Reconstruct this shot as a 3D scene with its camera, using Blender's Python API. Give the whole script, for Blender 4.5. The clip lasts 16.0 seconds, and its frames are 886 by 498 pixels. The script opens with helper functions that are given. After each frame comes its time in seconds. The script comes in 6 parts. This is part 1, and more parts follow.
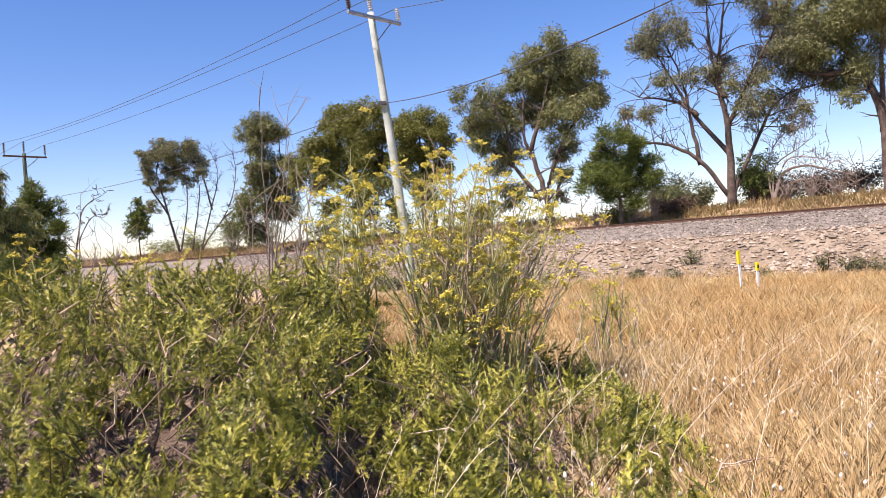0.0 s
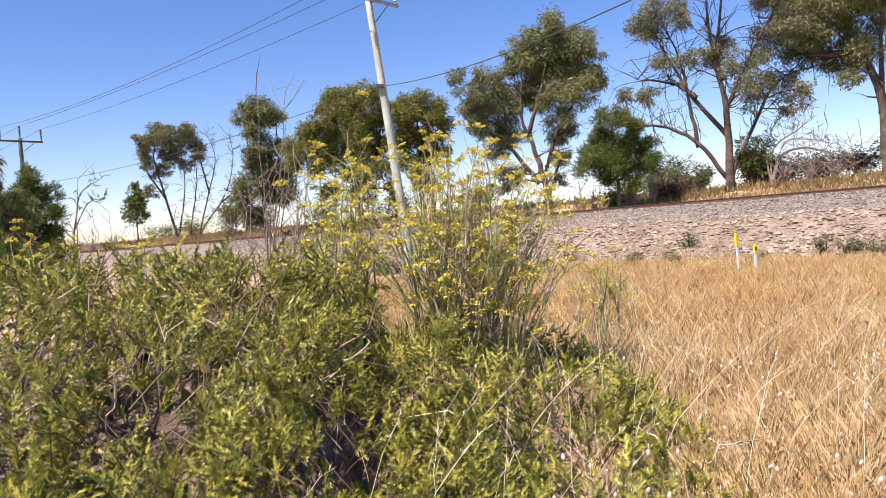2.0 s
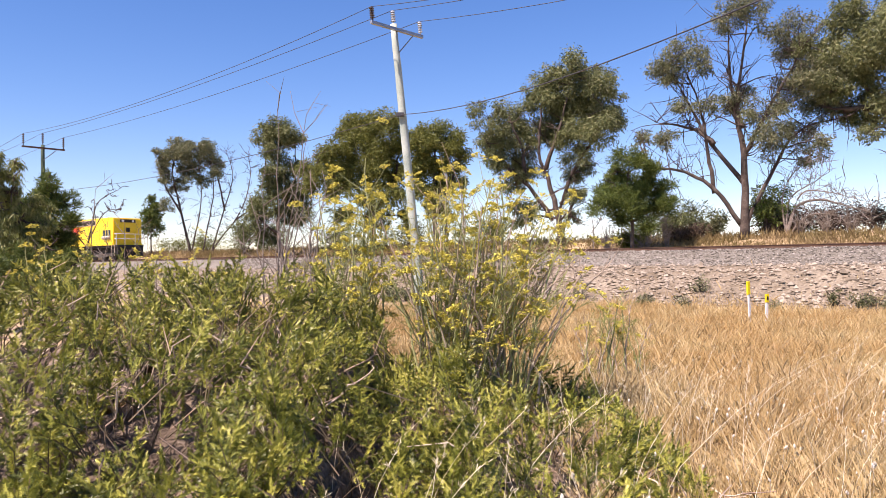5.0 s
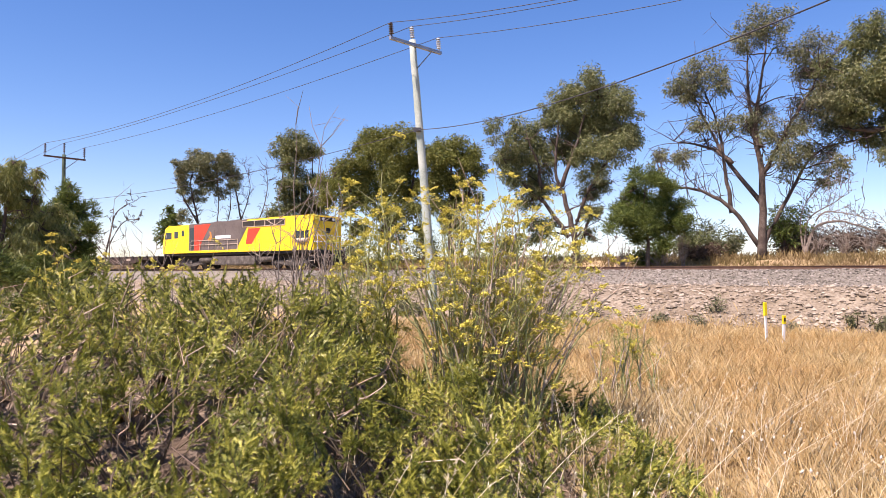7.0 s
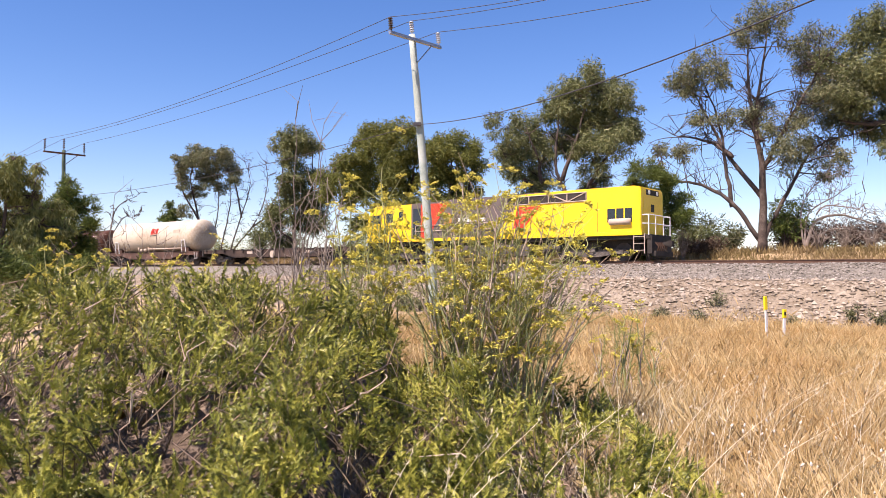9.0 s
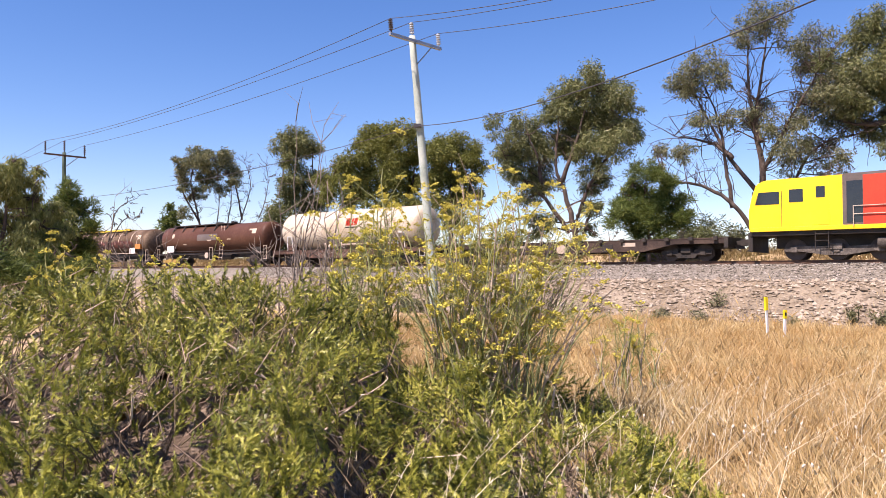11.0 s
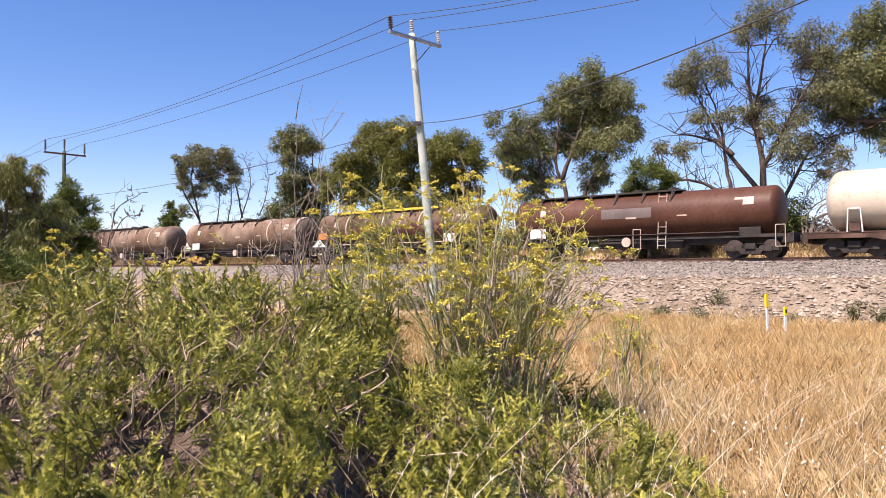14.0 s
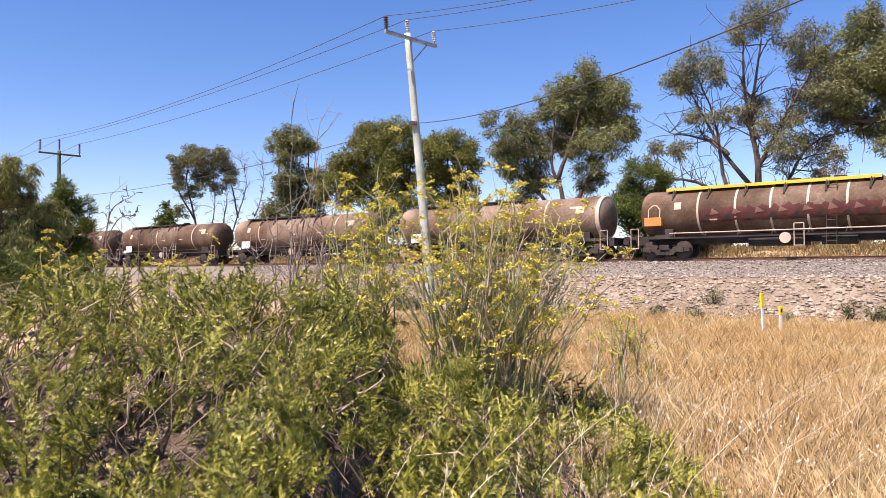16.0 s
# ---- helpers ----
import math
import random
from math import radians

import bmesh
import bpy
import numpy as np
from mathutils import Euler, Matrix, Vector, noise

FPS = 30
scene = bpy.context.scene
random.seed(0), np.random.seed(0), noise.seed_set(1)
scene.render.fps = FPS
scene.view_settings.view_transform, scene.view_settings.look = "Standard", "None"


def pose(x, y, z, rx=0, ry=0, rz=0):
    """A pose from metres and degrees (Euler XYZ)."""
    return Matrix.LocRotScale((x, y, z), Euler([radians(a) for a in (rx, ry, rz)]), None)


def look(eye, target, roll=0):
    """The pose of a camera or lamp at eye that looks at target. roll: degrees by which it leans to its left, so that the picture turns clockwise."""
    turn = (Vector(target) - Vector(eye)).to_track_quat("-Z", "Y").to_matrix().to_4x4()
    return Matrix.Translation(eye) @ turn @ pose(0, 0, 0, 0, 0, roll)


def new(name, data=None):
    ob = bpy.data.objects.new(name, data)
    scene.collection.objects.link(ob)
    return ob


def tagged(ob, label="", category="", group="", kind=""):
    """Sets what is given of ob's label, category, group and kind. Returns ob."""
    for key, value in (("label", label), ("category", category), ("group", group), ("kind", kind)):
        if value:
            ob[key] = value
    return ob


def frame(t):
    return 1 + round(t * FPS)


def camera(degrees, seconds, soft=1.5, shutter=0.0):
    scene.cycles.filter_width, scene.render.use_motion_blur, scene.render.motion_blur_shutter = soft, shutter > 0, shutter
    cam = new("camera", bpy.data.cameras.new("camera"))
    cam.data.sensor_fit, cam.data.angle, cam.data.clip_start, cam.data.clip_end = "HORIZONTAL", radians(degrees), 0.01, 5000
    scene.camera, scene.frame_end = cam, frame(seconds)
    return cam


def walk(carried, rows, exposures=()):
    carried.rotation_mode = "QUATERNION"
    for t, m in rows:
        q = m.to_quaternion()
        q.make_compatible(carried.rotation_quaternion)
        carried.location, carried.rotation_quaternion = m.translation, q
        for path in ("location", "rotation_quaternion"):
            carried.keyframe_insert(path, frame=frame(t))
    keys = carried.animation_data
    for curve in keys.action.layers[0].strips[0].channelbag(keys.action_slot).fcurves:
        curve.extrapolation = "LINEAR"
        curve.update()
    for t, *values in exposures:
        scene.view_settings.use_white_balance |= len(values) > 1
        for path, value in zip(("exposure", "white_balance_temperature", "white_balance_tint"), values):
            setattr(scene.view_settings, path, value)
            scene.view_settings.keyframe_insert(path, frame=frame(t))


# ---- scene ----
# ---- camera and its way: held by hand at eye height, turning only ----
EYE = (0.0, 0.0, 1.65)
cam = camera(60.0, 16.0, 0.8)
TURNS = [
    (0, 90.049, 3.870, -1.838), (0.5, 89.429, 4.141, -1.813), (1, 89.079, 4.222, -1.846), (1.5, 88.897, 4.158, -1.919),
    (2, 88.814, 4.077, -1.977), (2.5, 88.766, 3.962, -2.037), (3, 88.739, 3.808, -2.041), (3.5, 88.839, 3.285, -1.994),
    (4, 89.293, 2.254, -1.899), (4.2, 89.593, 1.756, -1.845), (6.3, 92.682, -0.302, -0.375), (6.5, 92.582, -0.358, -0.261),
    (7, 92.232, -0.376, -0.082), (7.5, 91.954, -0.398, -0.009), (8, 91.815, -0.353, 0.025), (8.5, 91.786, -0.280, 0.003),
    (9, 91.842, -0.233, -0.055), (11.5, 91.941, -0.087, -0.012), (12, 91.859, -0.040, -0.019), (12.5, 91.794, -0.001, -0.013),
    (13, 91.773, 0.001, 0.001), (13.5, 91.768, -0.007, 0.007), (14, 91.765, 0.001, 0.007), (14.5, 91.766, 0.007, 0.006),
    (15, 91.770, -0.003, 0.000), (15.5, 91.766, -0.012, -0.005), (16, 91.756, 0.082, -0.290)]
walk(cam, [(t, pose(*EYE, rx, ry, rz)) for t, rx, ry, rz in TURNS], [(0, 1.02, 6950, 31), (16, 1.02, 6950, 31)])

# ---- daylight: high summer sun behind and to the left of the camera ----
SUN = Vector((-0.62, -0.52, 1.15)).normalized()
world = bpy.data.worlds.new("sky")
world.use_nodes = True
scene.world = world
wn = world.node_tree.nodes
sky = wn.new("ShaderNodeTexSky")
sky.sky_type, sky.sun_disc = "NISHITA", False
sky.sun_elevation = math.asin(SUN.z)
sky.sun_rotation = math.atan2(SUN.x, SUN.y)
sky.air_density, sky.dust_density, sky.ozone_density = 1.0, 0.05, 4.0
deep = wn.new("ShaderNodeHueSaturation")
deep.inputs["Saturation"].default_value = 1.26
deep.inputs["Hue"].default_value = 0.506
world.node_tree.links.new(sky.outputs[0], deep.inputs["Color"])
world.node_tree.links.new(deep.outputs[0], wn["Background"].inputs[0])
wn["Background"].inputs[1].default_value = 0.088
sun = new("sun", bpy.data.lights.new("sun", "SUN"))
sun.data.energy, sun.data.angle, sun.data.color = 5.0, radians(0.53), (1.0, 0.93, 0.82)
sun.matrix_world = look((0, 0, 60), Vector((0, 0, 60)) - SUN)

# ---- plan: the railway runs straight past; distances q across it and s along it ----
AZ = radians(39.0)
ACROSS = Vector((math.sin(AZ), math.cos(AZ), 0))
ALONG = Vector((math.cos(AZ), -math.sin(AZ), 0))
TRACK_Q, RAIL_Z = 38.1, 2.36
# height of the ground across the line: field, bank, ballast bed, far verge
PROFILE_Q = [-400, 0, 15, 28.5, 29.5, 31, 33.2, 34.4, 34.9, 36.5, 36.8, 39.4, 39.8, 41.4, 42.5, 46.5, 51, 60, 3000]
PROFILE_Z = [0, 0, -0.25, -0.28, -0.2, 0.35, 1.15, 1.42, 1.5, 2.12, 2.17, 2.17, 2.12, 1.7, 1.85, 2.85, 3.25, 3.3, 3.3]


def ground_z(x, y):
    q = np.asarray(x) * ACROSS.x + np.asarray(y) * ACROSS.y
    return np.interp(q, PROFILE_Q, PROFILE_Z)


def sq(s, q, z=0.0):
    return ALONG * s + ACROSS * q + Vector((0, 0, z))


rng = np.random.default_rng(7)


# ---- materials ----
def material(name, colours, rough=0.8, scale=3.0, fine=60.0, bump=0.2, metal=0.0, island=0.0, spec=0.3, translucent=0.0, detail=0.35, objrand=0.0, coat=0.0, bump_dist=0.02, patch=None):
    """Colours: dark to light. Coarse and fine noise mix them; island adds a variation from piece to piece."""
    m = bpy.data.materials.new(name)
    m.use_nodes = True
    nt = m.node_tree
    n, l = nt.nodes, nt.links
    b = n["Principled BSDF"]
    co = n.new("ShaderNodeTexCoord")
    n1, n2 = n.new("ShaderNodeTexNoise"), n.new("ShaderNodeTexNoise")
    n1.inputs["Scale"].default_value, n1.inputs["Detail"].default_value = scale, 5
    n2.inputs["Scale"].default_value, n2.inputs["Detail"].default_value = fine, 3
    for k in (n1, n2):
        l.new(co.outputs["Object"], k.inputs["Vector"])
    mix = n.new("ShaderNodeMix")
    mix.inputs[0].default_value = detail
    l.new(n1.outputs[0], mix.inputs[2])
    l.new(n2.outputs[0], mix.inputs[3])
    value = mix.outputs[0]
    if island or objrand:
        src = n.new("ShaderNodeNewGeometry").outputs["Random Per Island"] if island else n.new("ShaderNodeObjectInfo").outputs["Random"]
        mi = n.new("ShaderNodeMix")
        mi.inputs[0].default_value = island or objrand
        l.new(value, mi.inputs[2])
        l.new(src, mi.inputs[3])
        value = mi.outputs[0]
    ramp = n.new("ShaderNodeValToRGB")
    el = ramp.color_ramp.elements
    lo, hi = (0.3, 0.7) if not island else (0.12, 0.88)
    for i, c in enumerate(colours):
        at = lo + (hi - lo) * i / max(1, len(colours) - 1)
        e = el[i] if i < 2 else el.new(at)
        e.position, e.color = at, (*c, 1)
    l.new(value, ramp.inputs[0])
    colour = ramp.outputs[0]
    if patch:
        # broad patches of another growth or soil: a tint and how many to the metre
        tint, per_metre = patch
        n3, edge, tinted = n.new("ShaderNodeTexNoise"), n.new("ShaderNodeMapRange"), n.new("ShaderNodeMix")
        n3.inputs["Scale"].default_value, n3.inputs["Detail"].default_value = per_metre, 4
        l.new(co.outputs["Object"], n3.inputs["Vector"])
        l.new(n3.outputs[0], edge.inputs[0])
        edge.inputs[1].default_value, edge.inputs[2].default_value = 0.42, 0.6
        tinted.data_type, tinted.blend_type = "RGBA", "MULTIPLY"
        l.new(edge.outputs[0], tinted.inputs[0])
        l.new(colour, tinted.inputs[6])
        tinted.inputs[7].default_value = (*tint, 1)
        colour = tinted.outputs[2]
    l.new(colour, b.inputs["Base Color"])
    b.inputs["Roughness"].default_value, b.inputs["Metallic"].default_value = rough, metal
    b.inputs["Specular IOR Level"].default_value = spec
    b.inputs["Coat Weight"].default_value = coat
    if bump:
        bp = n.new("ShaderNodeBump")
        bp.inputs["Strength"].default_value, bp.inputs["Distance"].default_value = bump, bump_dist
        l.new(n2.outputs[0], bp.inputs["Height"])
        l.new(bp.outputs[0], b.inputs["Normal"])
    if translucent:
        tr = n.new("ShaderNodeBsdfTranslucent")
        l.new(colour, tr.inputs[0])
        ms = n.new("ShaderNodeMixShader")
        ms.inputs[0].default_value = translucent
        l.new(b.outputs[0], ms.inputs[1])
        l.new(tr.outputs[0], ms.inputs[2])
        l.new(ms.outputs[0], n["Material Output"].inputs[0])
    return m


M = {}
M["soil"] = material("dry_soil", [(0.22, 0.155, 0.085), (0.36, 0.27, 0.15), (0.48, 0.38, 0.23)], 0.95, 0.8, 14, 0.6, bump_dist=0.05)
M["bank"] = material("bank_gravel", [(0.13, 0.105, 0.072), (0.245, 0.205, 0.148), (0.36, 0.315, 0.24)], 0.95, 0.9, 9, 1.0, bump_dist=0.12, detail=0.5, patch=((0.78, 0.74, 0.70), 0.5))
M["ballast"] = material("ballast", [(0.09, 0.08, 0.062), (0.18, 0.165, 0.135), (0.30, 0.28, 0.24)], 0.9, 1.5, 26, 1.0, bump_dist=0.05, detail=0.65)
M["stone"] = material("broken_stone", [(0.075, 0.066, 0.053), (0.20, 0.182, 0.152), (0.38, 0.355, 0.31)], 0.9, 3, 40, 0.3, island=0.7)
M["rock"] = material("bank_rock", [(0.14, 0.115, 0.085), (0.26, 0.22, 0.165), (0.42, 0.365, 0.29)], 0.9, 3, 30, 0.4, island=0.6)
M["straw"] = material("dry_grass", [(0.20, 0.13, 0.055), (0.46, 0.345, 0.155), (0.66, 0.53, 0.28), (0.86, 0.77, 0.53)], 0.7, 1.3, 9, 0, island=0.45, translucent=0.3, patch=((0.90, 0.80, 0.70), 0.33))
M["straw_near"] = material("pale_dry_grass", [(0.25, 0.175, 0.085), (0.52, 0.41, 0.21), (0.72, 0.61, 0.37), (0.88, 0.80, 0.58)], 0.7, 1.3, 9, 0, island=0.5, translucent=0.3, patch=((0.92, 0.84, 0.76), 0.6))
M["seed_head"] = material("fluffy_seed_heads", [(0.55, 0.50, 0.40), (0.78, 0.74, 0.64)], 0.8, 6, 60, 0, island=0.5, translucent=0.2)
M["pale_straw"] = material("pale_straw", [(0.52, 0.44, 0.28), (0.72, 0.64, 0.45), (0.86, 0.80, 0.64)], 0.6, 2, 20, 0, island=0.5, translucent=0.2)
M["straw_far"] = material("dry_verge_grass", [(0.10, 0.065, 0.033), (0.21, 0.15, 0.073), (0.37, 0.28, 0.14), (0.56, 0.45, 0.25)], 0.8, 0.5, 3, 0, island=0.35, translucent=0.25, patch=((0.6, 0.62, 0.5), 0.25))
M["gum_leaf"] = material("gum_leaves", [(0.034, 0.043, 0.015), (0.095, 0.115, 0.04), (0.175, 0.195, 0.075), (0.31, 0.31, 0.15)], 0.5, 0.6, 3, 0, island=0.45, translucent=0.2, spec=0.35)
M["gum_leaf_pale"] = material("pale_gum_leaves", [(0.036, 0.044, 0.02), (0.10, 0.116, 0.05), (0.185, 0.195, 0.095), (0.33, 0.31, 0.19)], 0.5, 0.6, 3, 0, island=0.5, translucent=0.2, spec=0.35)
M["wattle_leaf"] = material("wattle_leaves", [(0.045, 0.058, 0.012), (0.125, 0.142, 0.03), (0.28, 0.28, 0.075)], 0.55, 0.6, 3, 0, island=0.45, translucent=0.2, spec=0.25)
M["willow_leaf"] = material("willow_wattle_leaves", [(0.07, 0.09, 0.022), (0.17, 0.195, 0.055), (0.34, 0.345, 0.13)], 0.45, 0.6, 3, 0, island=0.55, translucent=0.3)
M["pine_leaf"] = material("she_oak_needles", [(0.03, 0.052, 0.012), (0.085, 0.125, 0.024), (0.19, 0.22, 0.048)], 0.6, 0.6, 3, 0, island=0.55, translucent=0.25)
M["bark"] = material("grey_brown_bark", [(0.03, 0.022, 0.018), (0.075, 0.057, 0.046), (0.16, 0.13, 0.11)], 0.9, 2.2, 22, 0.7, bump_dist=0.03)
M["dead_wood"] = material("dead_grey_wood", [(0.10, 0.075, 0.058), (0.20, 0.165, 0.135), (0.36, 0.315, 0.27)], 0.9, 3, 30, 0.3)
M["needle"] = material("shrub_needles", [(0.022, 0.031, 0.006), (0.115, 0.138, 0.020), (0.29, 0.305, 0.047), (0.56, 0.53, 0.11)], 0.42, 2.6, 12, 0, island=0.6, translucent=0.22, spec=0.45)
M["twig"] = material("shrub_twigs", [(0.14, 0.085, 0.062), (0.40, 0.30, 0.22), (0.68, 0.59, 0.48)], 0.85, 3, 40, 0.2, island=0.5)
M["green_stem"] = material("shrub_stems", [(0.05, 0.04, 0.022), (0.13, 0.10, 0.06), (0.25, 0.20, 0.14)], 0.85, 3, 40, 0.2, island=0.5)
# brown litter, with the inner shade of the shrubs put into its colour
M["litter"] = material("shaded_shrub_litter", [(0.045, 0.032, 0.023), (0.14, 0.105, 0.075), (0.30, 0.24, 0.18)], 0.95, 5, 40, 0.8, bump_dist=0.04)
M["fennel_stem"] = material("fennel_stalks", [(0.13, 0.155, 0.055), (0.27, 0.29, 0.12), (0.50, 0.48, 0.28)], 0.6, 2.0, 20, 0, island=0.5)
M["fennel_dry"] = material("dry_fennel_stalks", [(0.16, 0.11, 0.08), (0.35, 0.28, 0.21), (0.58, 0.51, 0.41)], 0.7, 2.0, 20, 0, island=0.5)
M["fennel_leaf"] = material("fennel_fronds", [(0.10, 0.125, 0.03), (0.22, 0.245, 0.06), (0.36, 0.37, 0.11)], 0.6, 2.0, 20, 0, island=0.6, translucent=0.3)
M["flower"] = material("fennel_flowers", [(0.32, 0.30, 0.045), (0.52, 0.47, 0.08), (0.66, 0.60, 0.16)], 0.7, 3.0, 20, 0, island=0.7, translucent=0.2)
M["rail"] = material("rusty_rail", [(0.09, 0.05, 0.035), (0.16, 0.10, 0.07)], 0.6, 4, 60, 0.2, metal=0.6)
M["sleeper"] = material("sleeper", [(0.11, 0.08, 0.06), (0.22, 0.17, 0.13)], 0.9, 4, 60, 0.4)
M["pole"] = material("weathered_pole", [(0.15, 0.20, 0.17), (0.33, 0.39, 0.34), (0.48, 0.53, 0.48)], 0.85, 1.3, 30, 0.5)
M["pole_dark"] = material("treated_pole", [(0.025, 0.045, 0.032), (0.055, 0.085, 0.06), (0.09, 0.125, 0.09)], 0.85, 1.3, 30, 0.4)
M["steel"] = material("galvanised_steel", [(0.24, 0.26, 0.28), (0.42, 0.44, 0.46)], 0.45, 3, 50, 0.1, metal=0.7)
M["porcelain"] = material("brown_insulator", [(0.035, 0.028, 0.024), (0.075, 0.06, 0.052)], 0.25, 4, 50, 0)
M["polymer"] = material("grey_insulator", [(0.33, 0.38, 0.42), (0.46, 0.50, 0.54)], 0.35, 4, 50, 0)
M["wire"] = material("line_wire", [(0.05, 0.05, 0.055), (0.10, 0.10, 0.105)], 0.5, 4, 50, 0, metal=0.4)
M["yellow"] = material("yellow_paint", [(0.70, 0.43, 0.005), (0.84, 0.57, 0.010), (0.87, 0.61, 0.018)], 0.35, 0.6, 9, 0.03, spec=0.5)
M["grey_paint"] = material("dark_grey_paint", [(0.075, 0.062, 0.055), (0.115, 0.095, 0.085), (0.14, 0.12, 0.11)], 0.45, 0.8, 9, 0.05)
M["red"] = material("red_paint", [(0.52, 0.04, 0.02), (0.66, 0.065, 0.03)], 0.4, 0.8, 9, 0.03)
M["black"] = material("grimy_black", [(0.012, 0.011, 0.010), (0.03, 0.026, 0.022), (0.06, 0.05, 0.042)], 0.7, 1.5, 20, 0.3)
M["dark_glass"] = material("tinted_glass", [(0.012, 0.014, 0.016), (0.02, 0.022, 0.024)], 0.08, 2, 20, 0, spec=0.6)
M["white_tank"] = material("off_white_tank_paint", [(0.30, 0.23, 0.145), (0.46, 0.41, 0.315), (0.52, 0.475, 0.385)], 0.42, 0.5, 7, 0.04, spec=0.45)
M["brown_tank"] = material("red_brown_tank_paint", [(0.045, 0.020, 0.012), (0.075, 0.033, 0.020), (0.11, 0.055, 0.036)], 0.5, 0.5, 7, 0.06, spec=0.18)
M["dusty_tank"] = material("dusty_brown_tank_paint", [(0.060, 0.040, 0.026), (0.122, 0.086, 0.058), (0.22, 0.165, 0.118)], 0.7, 0.7, 8, 0.08, spec=0.15, patch=((0.62, 0.55, 0.50), 0.5))
M["grey_tank"] = material("dusty_grey_brown_tank_paint", [(0.095, 0.066, 0.046), (0.185, 0.138, 0.10), (0.31, 0.25, 0.19)], 0.7, 0.7, 8, 0.08, spec=0.15, patch=((0.68, 0.60, 0.54), 0.45))
M["dusty_gear"] = material("dusty_running_gear", [(0.03, 0.026, 0.022), (0.085, 0.075, 0.064), (0.20, 0.18, 0.155)], 0.75, 2.5, 20, 0.3)
M["dark_rust"] = material("dark_grimy_rust", [(0.018, 0.013, 0.011), (0.042, 0.029, 0.023), (0.10, 0.068, 0.05)], 0.8, 1.2, 16, 0.2)
M["marker_yellow"] = material("marker_yellow", [(0.70, 0.52, 0.01), (0.84, 0.66, 0.02)], 0.5, 1, 20, 0.05)
M["brown_leaf"] = material("dead_brown_leaves", [(0.03, 0.02, 0.014), (0.075, 0.05, 0.034), (0.15, 0.105, 0.07)], 0.8, 0.6, 3, 0, island=0.5)
M["rust"] = material("rusty_frame", [(0.03, 0.018, 0.014), (0.07, 0.04, 0.029), (0.17, 0.10, 0.073)], 0.8, 1.2, 16, 0.2)
M["white"] = material("white_paint", [(0.62, 0.62, 0.60), (0.78, 0.78, 0.76)], 0.45, 3, 30, 0.02)
M["hoop"] = material("pale_dust_band", [(0.36, 0.29, 0.22), (0.50, 0.42, 0.34)], 0.7, 2, 20, 0.05)
M["wheel"] = material("wheel_steel", [(0.04, 0.032, 0.028), (0.10, 0.08, 0.07)], 0.55, 3, 30, 0.1, metal=0.3)
M["ochre"] = material("ochre_bogie_paint", [(0.25, 0.16, 0.04), (0.42, 0.29, 0.08)], 0.7, 3, 30, 0.1)
M["bright_yellow"] = material("walkway_yellow", [(0.46, 0.32, 0.035), (0.62, 0.45, 0.05)], 0.55, 1, 20, 0.05)
M["orange"] = material("orange_box", [(0.42, 0.16, 0.04), (0.55, 0.24, 0.07)], 0.6, 2, 20, 0.05)


